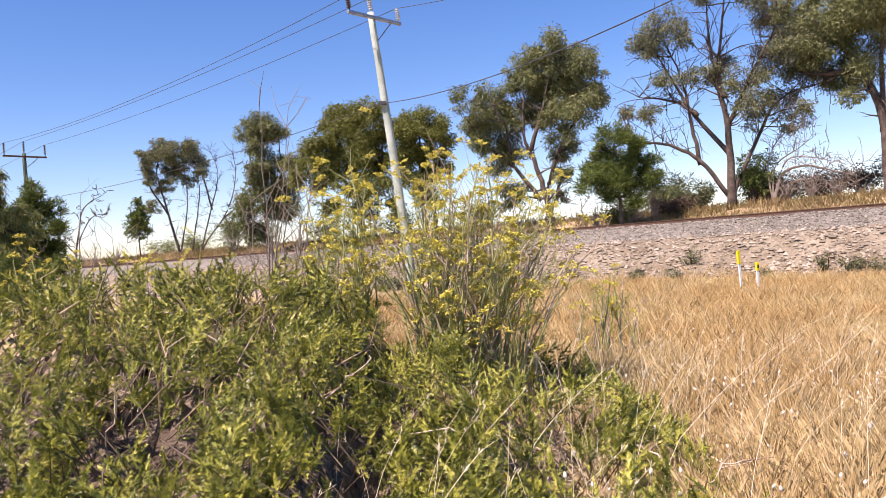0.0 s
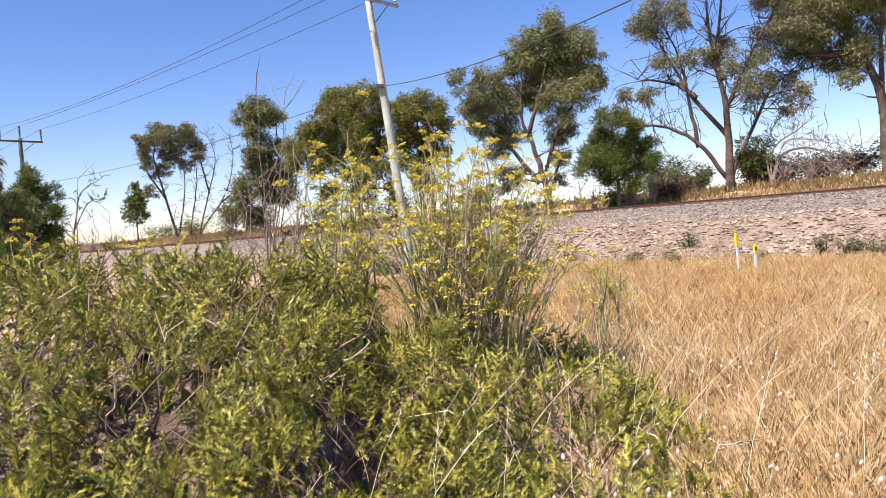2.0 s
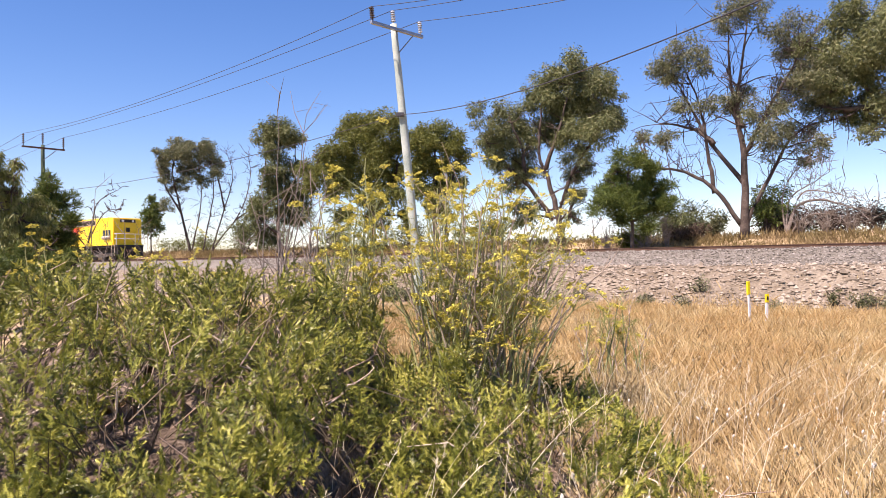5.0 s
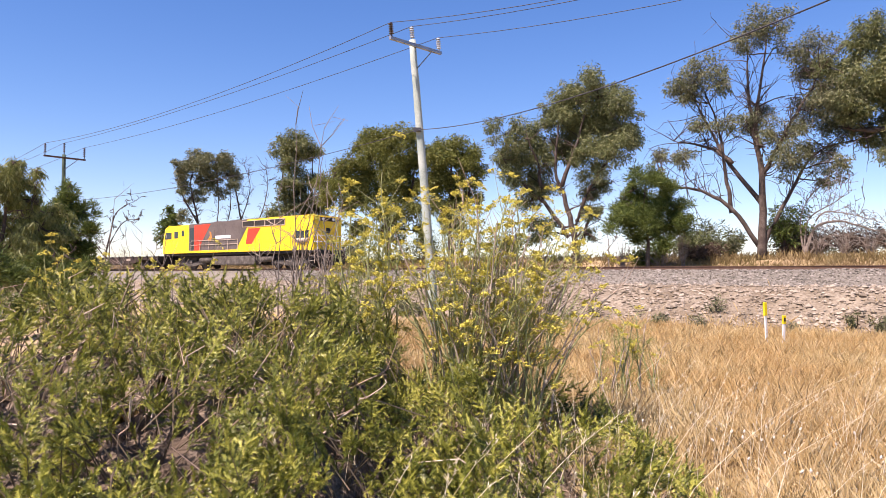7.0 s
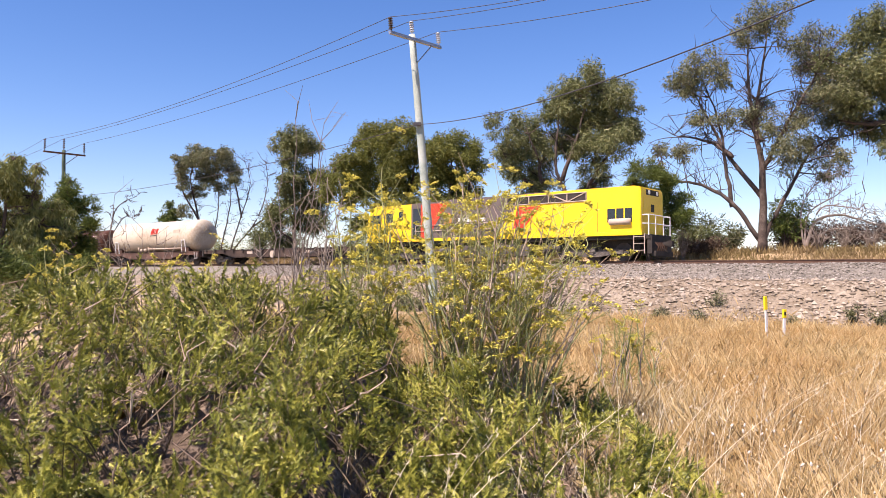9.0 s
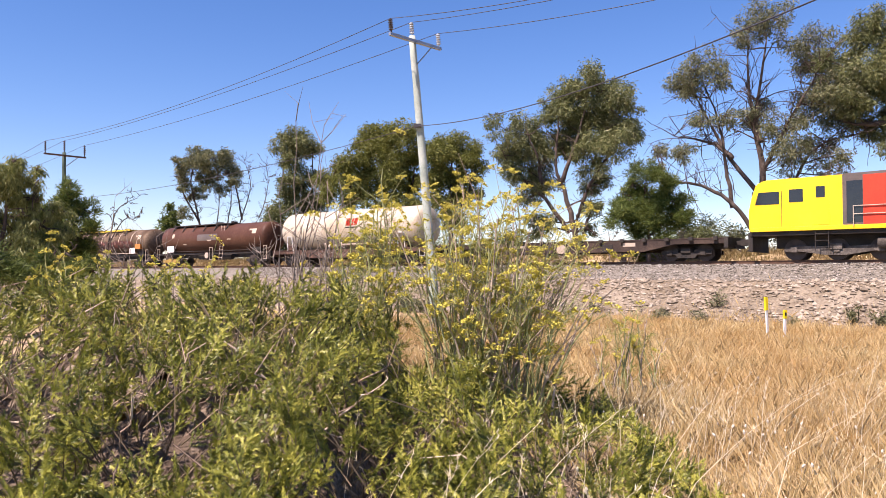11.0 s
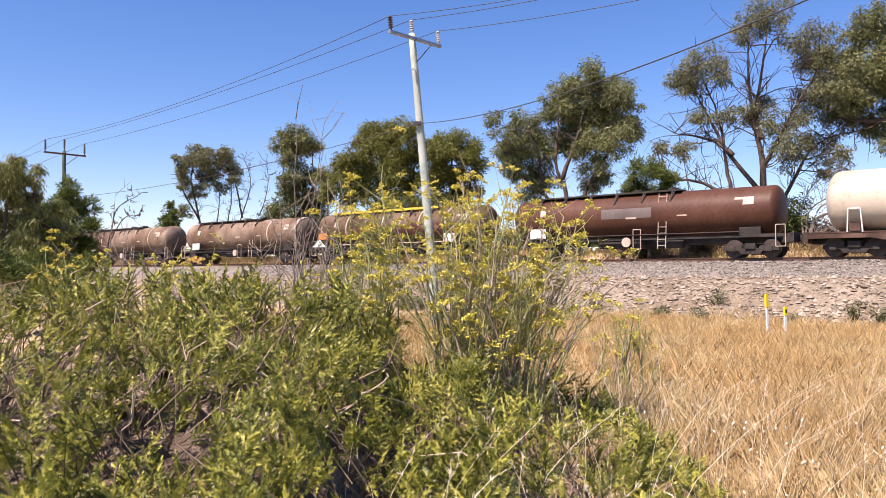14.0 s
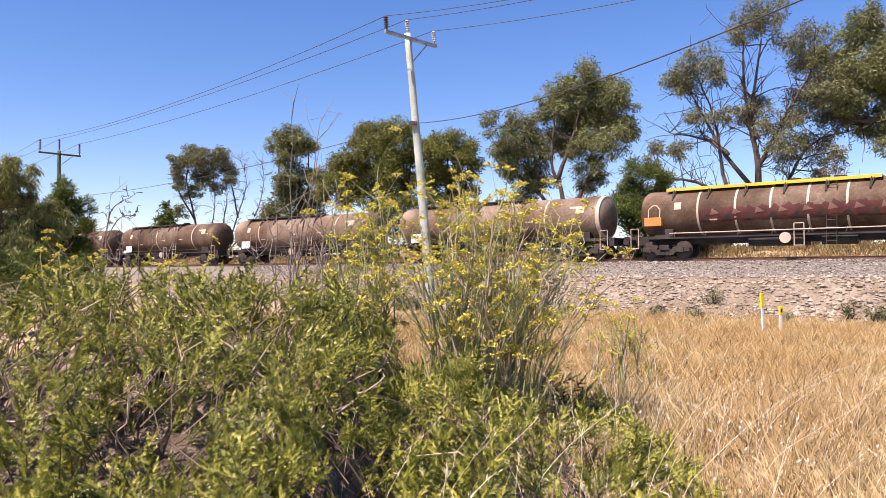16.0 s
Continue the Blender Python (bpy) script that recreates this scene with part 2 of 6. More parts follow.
# ---- building blocks ----
class Geo:
    """Collects triangles and becomes one mesh."""

    def __init__(self):
        self.v, self.f, self.n = [], [], 0

    def add(self, v, f):
        v, f = np.asarray(v, float).reshape(-1, 3), np.asarray(f, int).reshape(-1, 3)
        self.v.append(v)
        self.f.append(f + self.n)
        self.n += len(v)

    def mesh(self, name, mat, smooth=False):
        me = bpy.data.meshes.new(name)
        v, f = np.concatenate(self.v), np.concatenate(self.f)
        me.vertices.add(len(v))
        me.vertices.foreach_set("co", v.astype(np.float32).ravel())
        me.loops.add(f.size)
        me.loops.foreach_set("vertex_index", f.astype(np.int32).ravel())
        me.polygons.add(len(f))
        me.polygons.foreach_set("loop_start", np.arange(0, f.size, 3, dtype=np.int32))
        me.polygons.foreach_set("use_smooth", np.full(len(f), smooth))
        me.materials.append(mat)
        me.update(calc_edges=True)
        me.validate()
        return me

    def part(self, name, mat, parent=None, label="", smooth=False):
        ob = new(name, self.mesh(name, mat, smooth))
        ob.parent = parent
        return tagged(ob, label)

    def tube(self, path, radii, sides=6, cap=True):
        p = np.asarray(path, float)
        r = np.broadcast_to(np.asarray(radii, float), (len(p),))
        t = np.gradient(p, axis=0)
        t /= np.linalg.norm(t, axis=1)[:, None] + 1e-9
        ref = np.where(np.abs(t[:, 2:3]) > 0.9, [[1.0, 0, 0]], [[0, 0, 1.0]])
        u = np.cross(t, ref)
        u /= np.linalg.norm(u, axis=1)[:, None] + 1e-9
        w = np.cross(t, u)
        a = np.linspace(0, 2 * np.pi, sides, endpoint=False)
        ring = p[:, None] + r[:, None, None] * (np.cos(a)[None, :, None] * u[:, None] + np.sin(a)[None, :, None] * w[:, None])
        i = np.arange(len(p) - 1)[:, None] * sides
        j, k = np.arange(sides)[None], (np.arange(sides)[None] + 1) % sides
        f = np.stack([np.stack([i + j, i + k, i + sides + k], -1), np.stack([i + j, i + sides + k, i + sides + j], -1)], 2).reshape(-1, 3)
        v = ring.reshape(-1, 3)
        if cap:
            c0, c1 = len(v), len(v) + 1
            v = np.vstack([v, p[0], p[-1]])
            jj, kk = np.arange(sides), (np.arange(sides) + 1) % sides
            o = (len(p) - 1) * sides
            f = np.vstack([f, np.stack([kk, jj, np.full(sides, c0)], -1), np.stack([o + jj, o + kk, np.full(sides, c1)], -1)])
        self.add(v, f)

    def blades(self, root, direction, length, width, side, bend=None, base=0.5):
        """Many thin leaf strips at once: root, unit direction, width along side; two triangles and a tip each."""
        root, direction, side = (np.asarray(a, float) for a in (root, direction, side))
        length, width = np.asarray(length)[:, None], np.asarray(width)[:, None]
        mid, tip = root + direction * length * 0.5, root + direction * length
        if bend is not None:
            mid, tip = mid + bend * length * 0.12, tip + bend * length * 0.4
        w = side * width * 0.5
        if base == 0:
            v = np.stack([root, mid + w, tip, mid - w], 1).reshape(-1, 3)
            o = np.arange(len(root))[:, None] * 4
            return self.add(v, np.concatenate([o + [[0, 1, 2]], o + [[0, 2, 3]]], 1))
        v = np.stack([root - w * base, root + w * base, mid + w, mid - w, tip], 1).reshape(-1, 3)
        o = np.arange(len(root))[:, None] * 5
        f = np.concatenate([o + [[0, 1, 2]], o + [[0, 2, 3]], o + [[3, 2, 4]]], 1)
        self.add(v, f)


def unit(a):
    return a / (np.linalg.norm(a, axis=-1, keepdims=True) + 1e-9)


def part(name, bm, mat, parent=None, label="", smooth=False):
    me = bpy.data.meshes.new(name)
    bm.normal_update()
    for f in bm.faces:
        f.smooth = smooth
    bm.to_mesh(me)
    bm.free()
    me.materials.append(mat)
    ob = new(name, me)
    ob.parent = parent
    return tagged(ob, label)


def thing(name, at, label, category, group="", kind=""):
    ob = new(name)
    ob.matrix_basis = at
    ob.empty_display_size = 0.3
    return tagged(ob, label, category, group, kind)


def add_box(bm, lo, hi, bevel=0.0):
    lo, hi = Vector(lo), Vector(hi)
    m = Matrix.LocRotScale((lo + hi) / 2, None, hi - lo)
    made = bmesh.ops.create_cube(bm, size=1, matrix=m)["verts"]
    if bevel:
        edges = list({e for v in made for e in v.link_edges})
        bmesh.ops.bevel(bm, geom=edges, offset=bevel, segments=2, affect="EDGES", profile=0.7)
    return bm


def box(lo, hi, bevel=0.0):
    return add_box(bmesh.new(), lo, hi, bevel)


def add_cyl(bm, a, b, r, r2=None, seg=16):
    a, b = Vector(a), Vector(b)
    m = Matrix.Translation((a + b) / 2) @ (b - a).to_track_quat("Z", "Y").to_matrix().to_4x4()
    bmesh.ops.create_cone(bm, cap_ends=True, segments=seg, radius1=r, radius2=r if r2 is None else r2, depth=(b - a).length, matrix=m)
    return bm


def lathe_x(profile, seg=40, axis_z=0.0):
    """A body of revolution about the x axis: profile of (x, radius)."""
    bm = bmesh.new()
    rings = []
    for x, r in profile:
        rings.append([bm.verts.new((x, r * math.cos(2 * math.pi * i / seg), axis_z + r * math.sin(2 * math.pi * i / seg))) for i in range(seg)])
    for a, b in zip(rings, rings[1:]):
        for i in range(seg):
            bm.faces.new((a[i], a[(i + 1) % seg], b[(i + 1) % seg], b[i]))
    bm.faces.new(rings[0][::-1])
    bm.faces.new(rings[-1])
    return bm


def prism(points, y0, y1):
    """A flat outline in x and z given depth along y."""
    bm = bmesh.new()
    a = [bm.verts.new((x, y0, z)) for x, z in points]
    b = [bm.verts.new((x, y1, z)) for x, z in points]
    bm.faces.new(a)
    bm.faces.new(b[::-1])
    for i in range(len(a)):
        bm.faces.new((a[i], b[i], b[(i + 1) % len(a)], a[(i + 1) % len(a)]))
    bmesh.ops.recalc_face_normals(bm, faces=bm.faces)
    return bm


# ---- ground: one sheet to the horizon, finer near the railway ----
def relief(s, q):
    """The small unevenness of the ground, largest on the gravel bank."""
    amp = 0.2 if 29.3 < q < 34.2 else 0.05 if q < 34.3 else 0.03 if q < 41.5 else 0.3
    return amp * (noise.noise((s * 0.35, q * 0.5, 0)) + 0.6 * noise.noise((s * 1.3, q * 1.5, 4)))


def build_ground():
    s_lines = np.concatenate([np.linspace(-3000, -180, 12), np.arange(-160, -60, 4.0), np.arange(-60, 30, 0.5), np.arange(30, 160, 6.0), np.linspace(200, 3000, 10)])
    q_lines = np.concatenate([np.linspace(-2500, -60, 10), np.arange(-40, 27, 1.5), np.arange(27, 48, 0.3), np.arange(48, 70, 2.0), np.linspace(90, 3000, 12)])
    S, Q = np.meshgrid(s_lines, q_lines, indexing="ij")
    Z = np.interp(Q, PROFILE_Q, PROFILE_Z)
    for i in range(S.shape[0]):
        for j in range(S.shape[1]):
            s, q = S[i, j], Q[i, j]
            if -150 < s < 60 and -40 < q < 70:
                Z[i, j] += relief(s, q)
    X = S * ALONG.x + Q * ACROSS.x
    Y = S * ALONG.y + Q * ACROSS.y
    ni, nj = S.shape
    i, j = np.meshgrid(np.arange(ni - 1), np.arange(nj - 1), indexing="ij")
    a, b, c, d = i * nj + j, (i + 1) * nj + j, (i + 1) * nj + j + 1, i * nj + j + 1
    g = Geo()
    g.add(np.stack([X, Y, Z], -1), np.stack([np.stack([a, b, c], -1), np.stack([a, c, d], -1)], 2).reshape(-1, 3))
    ob = g.part("ground", M["soil"], smooth=True)
    ob.data.materials.append(M["bank"])
    ob.data.materials.append(M["ballast"])
    qc = np.repeat(((Q[:-1, :-1] + Q[1:, 1:]) / 2).ravel(), 2)
    index = np.where((qc > 34.5) & (qc < 41.6), 2, np.where((qc > 29.4) & (qc <= 34.5), 1, 0))
    ob.data.polygons.foreach_set("material_index", index.astype(np.int32))
    tagged(ob, "dry straw-coloured ground with a pale gravel bank and grey ballast bed", "ground", kind="structure")


build_ground()

STONE = np.array([(1, 0, 0), (-1, 0, 0), (0, 1, 0), (0, -1, 0), (0, 0, 1), (0, 0, -1)], float)
STONE_F = np.array([(0, 2, 4), (2, 1, 4), (1, 3, 4), (3, 0, 4), (2, 0, 5), (1, 2, 5), (3, 1, 5), (0, 3, 5)])


def scatter_stones(name, label, mat, count, s0, s1, q0, q1, r0, r1):
    s, q = rng.uniform(s0, s1, count), rng.uniform(q0, q1, count)
    x, y = s * ALONG.x + q * ACROSS.x, s * ALONG.y + q * ACROSS.y
    r = r0 * (r1 / r0) ** rng.random(count) ** 1.5
    v = STONE[None] * (0.55 + 0.9 * rng.random((count, 6, 3))) + rng.normal(0, 0.18, (count, 6, 3))
    a = rng.uniform(0, 6.28, count)
    c, sn = np.cos(a)[:, None], np.sin(a)[:, None]
    v = np.stack([v[..., 0] * c - v[..., 1] * sn, v[..., 0] * sn + v[..., 1] * c, v[..., 2] * 0.68], -1) * r[:, None, None]
    uneven = np.array([relief(a_, b_) for a_, b_ in zip(s, q)])
    v += np.stack([x, y, ground_z(x, y) + uneven + r * 0.2], -1)[:, None]
    g = Geo()
    g.add(v, STONE_F[None] + np.arange(count)[:, None, None] * 6)
    tagged(g.part(name, mat), label, "stones", kind="stuff")


scatter_stones("ballast_stones", "grey broken ballast stones beside the rails", M["stone"], 15000, -48, 4, 34.5, 36.9, 0.026, 0.07)
scatter_stones("bank_rocks", "pale broken rocks on the gravel bank", M["rock"], 14000, -52, 4, 29.5, 34.7, 0.03, 0.14)


# ---- railway track ----
def build_track():
    track = thing("railway_track", Matrix.Identity(4), "single narrow-gauge railway track with rusty rails", "railway track", kind="structure")
    for off in (-0.5335, 0.5335):
        g = Geo()
        outline = [(-0.065, -0.15), (0.065, -0.15), (0.065, -0.135), (0.01, -0.12), (0.01, -0.04), (0.035, -0.03), (0.035, 0), (-0.035, 0), (-0.035, -0.03), (-0.01, -0.04), (-0.01, -0.12), (-0.065, -0.135)]
        v = [sq(s, TRACK_Q + off + y, RAIL_Z + z) for s in (-420, 160) for y, z in outline]
        k = len(outline)
        f = []
        for i in range(k):
            j = (i + 1) % k
            f += [(i, j, k + j), (i, k + j, k + i)]
        g.add([tuple(p) for p in v], f)
        g.part("rail", M["rail"], track)
    g = Geo()
    for i in range(300):
        s = -150 + i * 0.66
        c = [sq(s + a * 0.11, TRACK_Q + b * 1.05, RAIL_Z - 0.155 - h) for h in (0, 0.1) for a, b in ((-1, -1), (1, -1), (1, 1), (-1, 1))]
        g.add([tuple(p) for p in c], [(0, 1, 2), (0, 2, 3), (0, 4, 5), (0, 5, 1), (1, 5, 6), (1, 6, 2), (2, 6, 7), (2, 7, 3), (3, 7, 4), (3, 4, 0)])
    tagged(g.part("sleepers", M["sleeper"], track), kind="stuff")


build_track()


# ---- trees ----
def spread_leaves(g, centre, radius, count, size, droop, r, flat=0.8, hollow=0.2, slim=0.26):
    """Leaves in a loose clump, denser towards its outside, hanging by droop."""
    d = unit(r.normal(size=(count, 3)))
    rad = radius * (hollow + (1 - hollow) * r.random(count) ** 0.7) * (0.65 + 0.55 * r.random(count))
    p = np.asarray(centre) + d * rad[:, None] * [1, 1, flat]
    way = unit(r.normal(size=(count, 3)) * [1, 1, 0.6] + [0, 0, -droop] + d * 0.5)
    side = unit(np.cross(way, r.normal(size=(count, 3))))
    ln = size * (0.6 + 0.8 * r.random(count))
    g.blades(p, way, ln, ln * slim, side, base=0)


def crooked(points, steps, wob, r):
    p = np.asarray(points, float)
    t = np.linspace(0, len(p) - 1, steps * (len(p) - 1) + 1)
    i = np.minimum(t.astype(int), len(p) - 2)
    u = (t - i)[:, None]
    a, b = p[i], p[i + 1]
    pr, nx = p[np.maximum(i - 1, 0)], p[np.minimum(i + 2, len(p) - 1)]
    q = 0.5 * (2 * a + (b - pr) * u + (2 * pr - 5 * a + 4 * b - nx) * u ** 2 + (3 * a - pr - 3 * b + nx) * u ** 3)
    j = r.normal(0, wob, q.shape)
    j[0] = 0
    return q + j


def tree(name, label, base, clumps, limbs, leaf, girth=0.3, size=0.3, density=90, droop=0.7, bark="bark", depth=0.6, seed=1, bare=0, flat=0.85, slim=0.26):
    """Limbs and leaf clumps are laid out across (to the right) and up, in metres from the base; the crown is as deep as depth says."""
    r = np.random.default_rng(seed)
    base = np.array(base, float)
    foot = float(ground_z(base[0], base[1])) - 0.15
    right = unit(np.array([base[1], -base[0], 0.0]))
    away = unit(np.array([base[0], base[1], 0.0]))
    up = np.array([0, 0, 1.0])
    root = thing(name, Matrix.Translation((base[0], base[1], foot)), label, "tree")
    shift = np.array([0, 0, base[2] - foot])
    spanned = max(abs(c[0]) for c in clumps) if clumps else max(abs(p[0]) for l in limbs for p in l)
    wood, green = Geo(), Geo()
    tips = []
    for k, limb in enumerate(limbs):
        drift = r.normal(0, 0.35) * depth * spanned * (0 if k == 0 else 1)
        pts = [right * x + up * z + away * drift * (i / (len(limb) - 1)) + shift for i, (x, z) in enumerate(limb)]
        if limb[0][1] < 0.3:
            pts = [np.array([pts[0][0], pts[0][1], 0.0])] + pts if shift[2] > 0.3 else pts
            pts[0][2] = 0.0
        path = crooked(pts, 5, girth * 0.12, r)
        h = np.linspace(0, 1, len(path))
        first = girth if k == 0 else girth * 0.58
        wood.tube(path, first * (1 - 0.86 * h) * (1 + 0.5 * np.exp(-h * 14) * (limb[0][1] < 0.3)), 8)
        tips += [(q, first * (1 - 0.86 * hh)) for q, hh in zip(path, h) if hh > 0.3]
        for _ in range(4 + bare):
            i = r.integers(len(path) // 3, len(path))
            d = unit(r.normal(size=3) + up * 0.9)
            ln = (0.5 + r.random()) * spanned * 0.28
            kink = unit(r.normal(size=3))
            twig = crooked([path[i], path[i] + d * ln * 0.5 + kink * ln * 0.12, path[i] + d * ln], 3, 0.02, r)
            wood.tube(twig, np.linspace(first * 0.2, 0.012, len(twig)), 4)
            for _ in range(2):
                a = twig[r.integers(2, len(twig))]
                e = a + unit(d + r.normal(size=3) * 0.7) * ln * 0.45
                wood.tube([a, (a + e) / 2 + r.normal(size=3) * 0.05, e], [max(0.018, first * 0.09), 0.014, 0.008], 3)
    tip_xyz = np.array([t[0] for t in tips])
    for x, z, rad in clumps:
        rad = rad * 1.12
        c = right * x + up * z + away * r.normal(0, 0.42) * depth * spanned + shift
        i = np.argmin(np.linalg.norm((tip_xyz - c) * [1, 1, 1.3], axis=1) + 0.5 * np.maximum(0, tip_xyz[:, 2] - c[2]))
        a, wide = tips[i]
        path = crooked([a, (a + c) / 2 + r.normal(size=3) * rad * 0.15 + up * rad * 0.1, c], 4, 0.03, r)
        wood.tube(path, np.linspace(min(wide * 0.6, 0.09), 0.018, len(path)), 5)
        subs = int(9 + rad * 6)
        for _ in range(subs):
            o = unit(r.normal(size=3)) * rad * (0.35 + 0.6 * r.random()) * np.array([1, 1, 0.85])
            wood.tube([c, c + o * 0.6 + r.normal(size=3) * 0.05, c + o], [0.022, 0.014, 0.006], 3)
            rs = rad * (0.22 + 0.33 * r.random())
            n = int(1.05 * density * (rs / 0.5) ** 2)
            spread_leaves(green, c + o, rs, n + 8, size * 1.04, droop, r, flat, 0.2, slim)
    wood.part("trunk", M[bark], root, smooth=True)
    if clumps:
        green.part("crown", M[leaf], root)
    return root


tree('gum_tree', 'spreading old gum tree with sparse pale leaves and dark limbs', (19.22, 46.0, 2.9),
     [(-3.56, 11.35, 1.42), (-4.57, 10.33, 1.08), (-2.54, 10.84, 1.19), (-0.68, 13.21, 1.08), (0.85, 13.55, 1.42), (2.71, 12.87, 1.35), (3.05, 11.52, 1.35), (-0.17, 8.98, 1.08), (-0.68, 8.3, 0.95), (1.35, 7.28, 1.42), (2.71, 8.81, 1.63), (4.06, 9.48, 1.52), (-3.39, 8.13, 0.88), (-1.86, 8.13, 0.75), (1.69, 5.93, 1.29), (-5.59, 6.16, 0.88), (-4.34, 6.37, 0.88), (3.39, 6.77, 1.19), (4.4, 7.96, 1.29), (-6.27, 5.93, 0.47), (3.73, 5.08, 0.95), (4.4, 5.59, 0.68)],
     [[(0, 0), (0, 5.08), (-0.34, 8.3), (0.41, 13.21)], [(0, 0.68), (1.42, 3.73), (3.05, 6.44), (6.1, 7.38)], [(-0.17, 0.85), (-1.69, 3.05), (-3.39, 4.23), (-5.42, 4.67), (-5.76, 6.1)], [(0, 3.39), (-2.03, 6.27), (-3.22, 8.81), (-4.23, 10.67)], [(-1.69, 2.88), (-2.03, 5.42), (-2.54, 8.47), (-3.56, 11.52)], [(0, 5.08), (2.03, 8.81), (3.39, 11.18)], [(0, 6.77), (-0.68, 9.82), (-0.68, 13.21)], [(-1.69, 5.93), (-3.05, 7.11), (-5.25, 7.79)]],
     "gum_leaf_pale", girth=0.27, size=0.19, density=110, droop=0.9, seed=11, bare=26)
tree('gum_tree', 'leafy gum tree with an overhanging crown', (26.53, 42.0, 2.68),
     [(-3.71, 11.6, 1.48), (-2.47, 12.22, 1.48), (-4.33, 10.05, 1.42), (-2.78, 9.43, 1.79), (-2.94, 7.58, 1.02), (-0.93, 11.29, 2.32), (-0.93, 8.2, 1.86), (-3.4, 8.51, 1.02), (1.24, 10.36, 2.16), (0.62, 12.22, 1.86), (-2.16, 13.14, 1.08), (-1.55, 6.03, 0.68), (-4.95, 11.6, 0.77)],
     [[(0, 0), (-0.15, 4.79), (-1.24, 7.89), (-3.09, 10.36)], [(-0.15, 3.87), (0, 7.89), (0.31, 11.6)], [(-1.24, 7.58), (-2.78, 7.58), (-4.02, 7.89)]],
     "gum_leaf", girth=0.35, size=0.2, density=140, droop=0.9, seed=12, bare=4)
tree('she_oak', 'small bushy dark green she-oak on the verge', (12.07, 45.0, 2.85),
     [(0, 4.71, 0.86), (-0.83, 4.14, 0.8), (0.83, 4.14, 0.86), (-1.23, 3.15, 0.93), (0.1, 3.31, 1.26), (1.42, 3.15, 0.93), (-1.72, 2.15, 0.8), (-0.23, 2.15, 1.13), (1.26, 2.15, 0.93), (1.92, 2.25, 0.6), (-0.73, 1.49, 0.66), (0.76, 1.59, 0.73)],
     [[(0, 0), (0, 1.66), (-0.23, 3.31), (0, 4.8)], [(0, 1.33), (-1.23, 1.82)], [(0, 1.16), (1.42, 1.99)], [(0, 2.32), (-1.06, 3.48)], [(0, 2.65), (1.09, 3.65)]],
     "pine_leaf", girth=0.16, size=0.24, density=300, droop=-0.4, slim=0.14, seed=13)
tree('gum_tree', 'tall dense gum tree with several dark trunks', (9.16, 52.0, 3.01),
     [(-0.08, 10.53, 1.91), (-1.42, 9.96, 1.46), (1.46, 10.91, 1.84), (2.8, 9.96, 1.53), (3.29, 8.42, 1.3), (1.46, 8.81, 1.72), (-0.46, 8.04, 1.53), (-4.67, 8.23, 1.26), (-5.13, 6.97, 1), (-3.33, 8.42, 1.38), (-3.71, 6.7, 1.46), (-2.37, 7.08, 1.34), (-4.48, 5.74, 1), (-2.57, 5.36, 1.23), (0.69, 6.7, 1.61), (2.41, 7.08, 1.3), (1.07, 4.98, 1.07), (-3.14, 4.02, 1.07), (-2.37, 2.49, 1.07), (0.96, 3.25, 0.84), (0.77, 1.91, 0.69), (-0.46, 11.49, 1.07), (2.03, 11.79, 0.96), (-2.95, 1.72, 0.77)],
     [[(0, 0), (-0.27, 1.91), (-0.84, 4.21), (-1.42, 6.13), (-1.23, 9.96)], [(-0.15, 2.3), (0.77, 4.59), (2.14, 6.89), (2.99, 8.62)], [(-0.54, 1.53), (-2.18, 3.83), (-3.91, 5.36), (-5.05, 7.08)], [(-1.03, 4.98), (-0.08, 7.66), (0.69, 10.72)], [(-0.08, 0.38), (0.69, 2.3), (0.88, 3.83)], [(-2.37, 4.02), (-2.57, 6.13), (-3.33, 8.42)]],
     "gum_leaf", girth=0.3, size=0.21, density=150, droop=0.9, seed=14, bare=6)
tree('wattle_tree', 'rounded olive-green tree beyond the railway', (0.76, 60.0, 2.65),
     [(0, 8.92, 1.55), (-1.33, 8.26, 1.33), (1.33, 8.48, 1.24), (-0.44, 7.16, 1.55), (1.1, 6.94, 1.33), (1.99, 7.6, 0.8), (-1.33, 6.27, 1.33), (0.22, 5.39, 1.33), (1.55, 5.61, 0.88), (-0.88, 4.73, 1.1), (-1.1, 9.28, 0.88), (0, 3.4, 1.1)],
     [[(0, 0), (-0.22, 3.62), (0, 8.92)], [(-0.09, 2.74), (1.33, 5.83), (1.55, 8.26)], [(-0.13, 2.74), (-1.33, 5.83), (-1.33, 8.26)]],
     "wattle_leaf", girth=0.25, size=0.24, density=130, droop=0.5, seed=15)
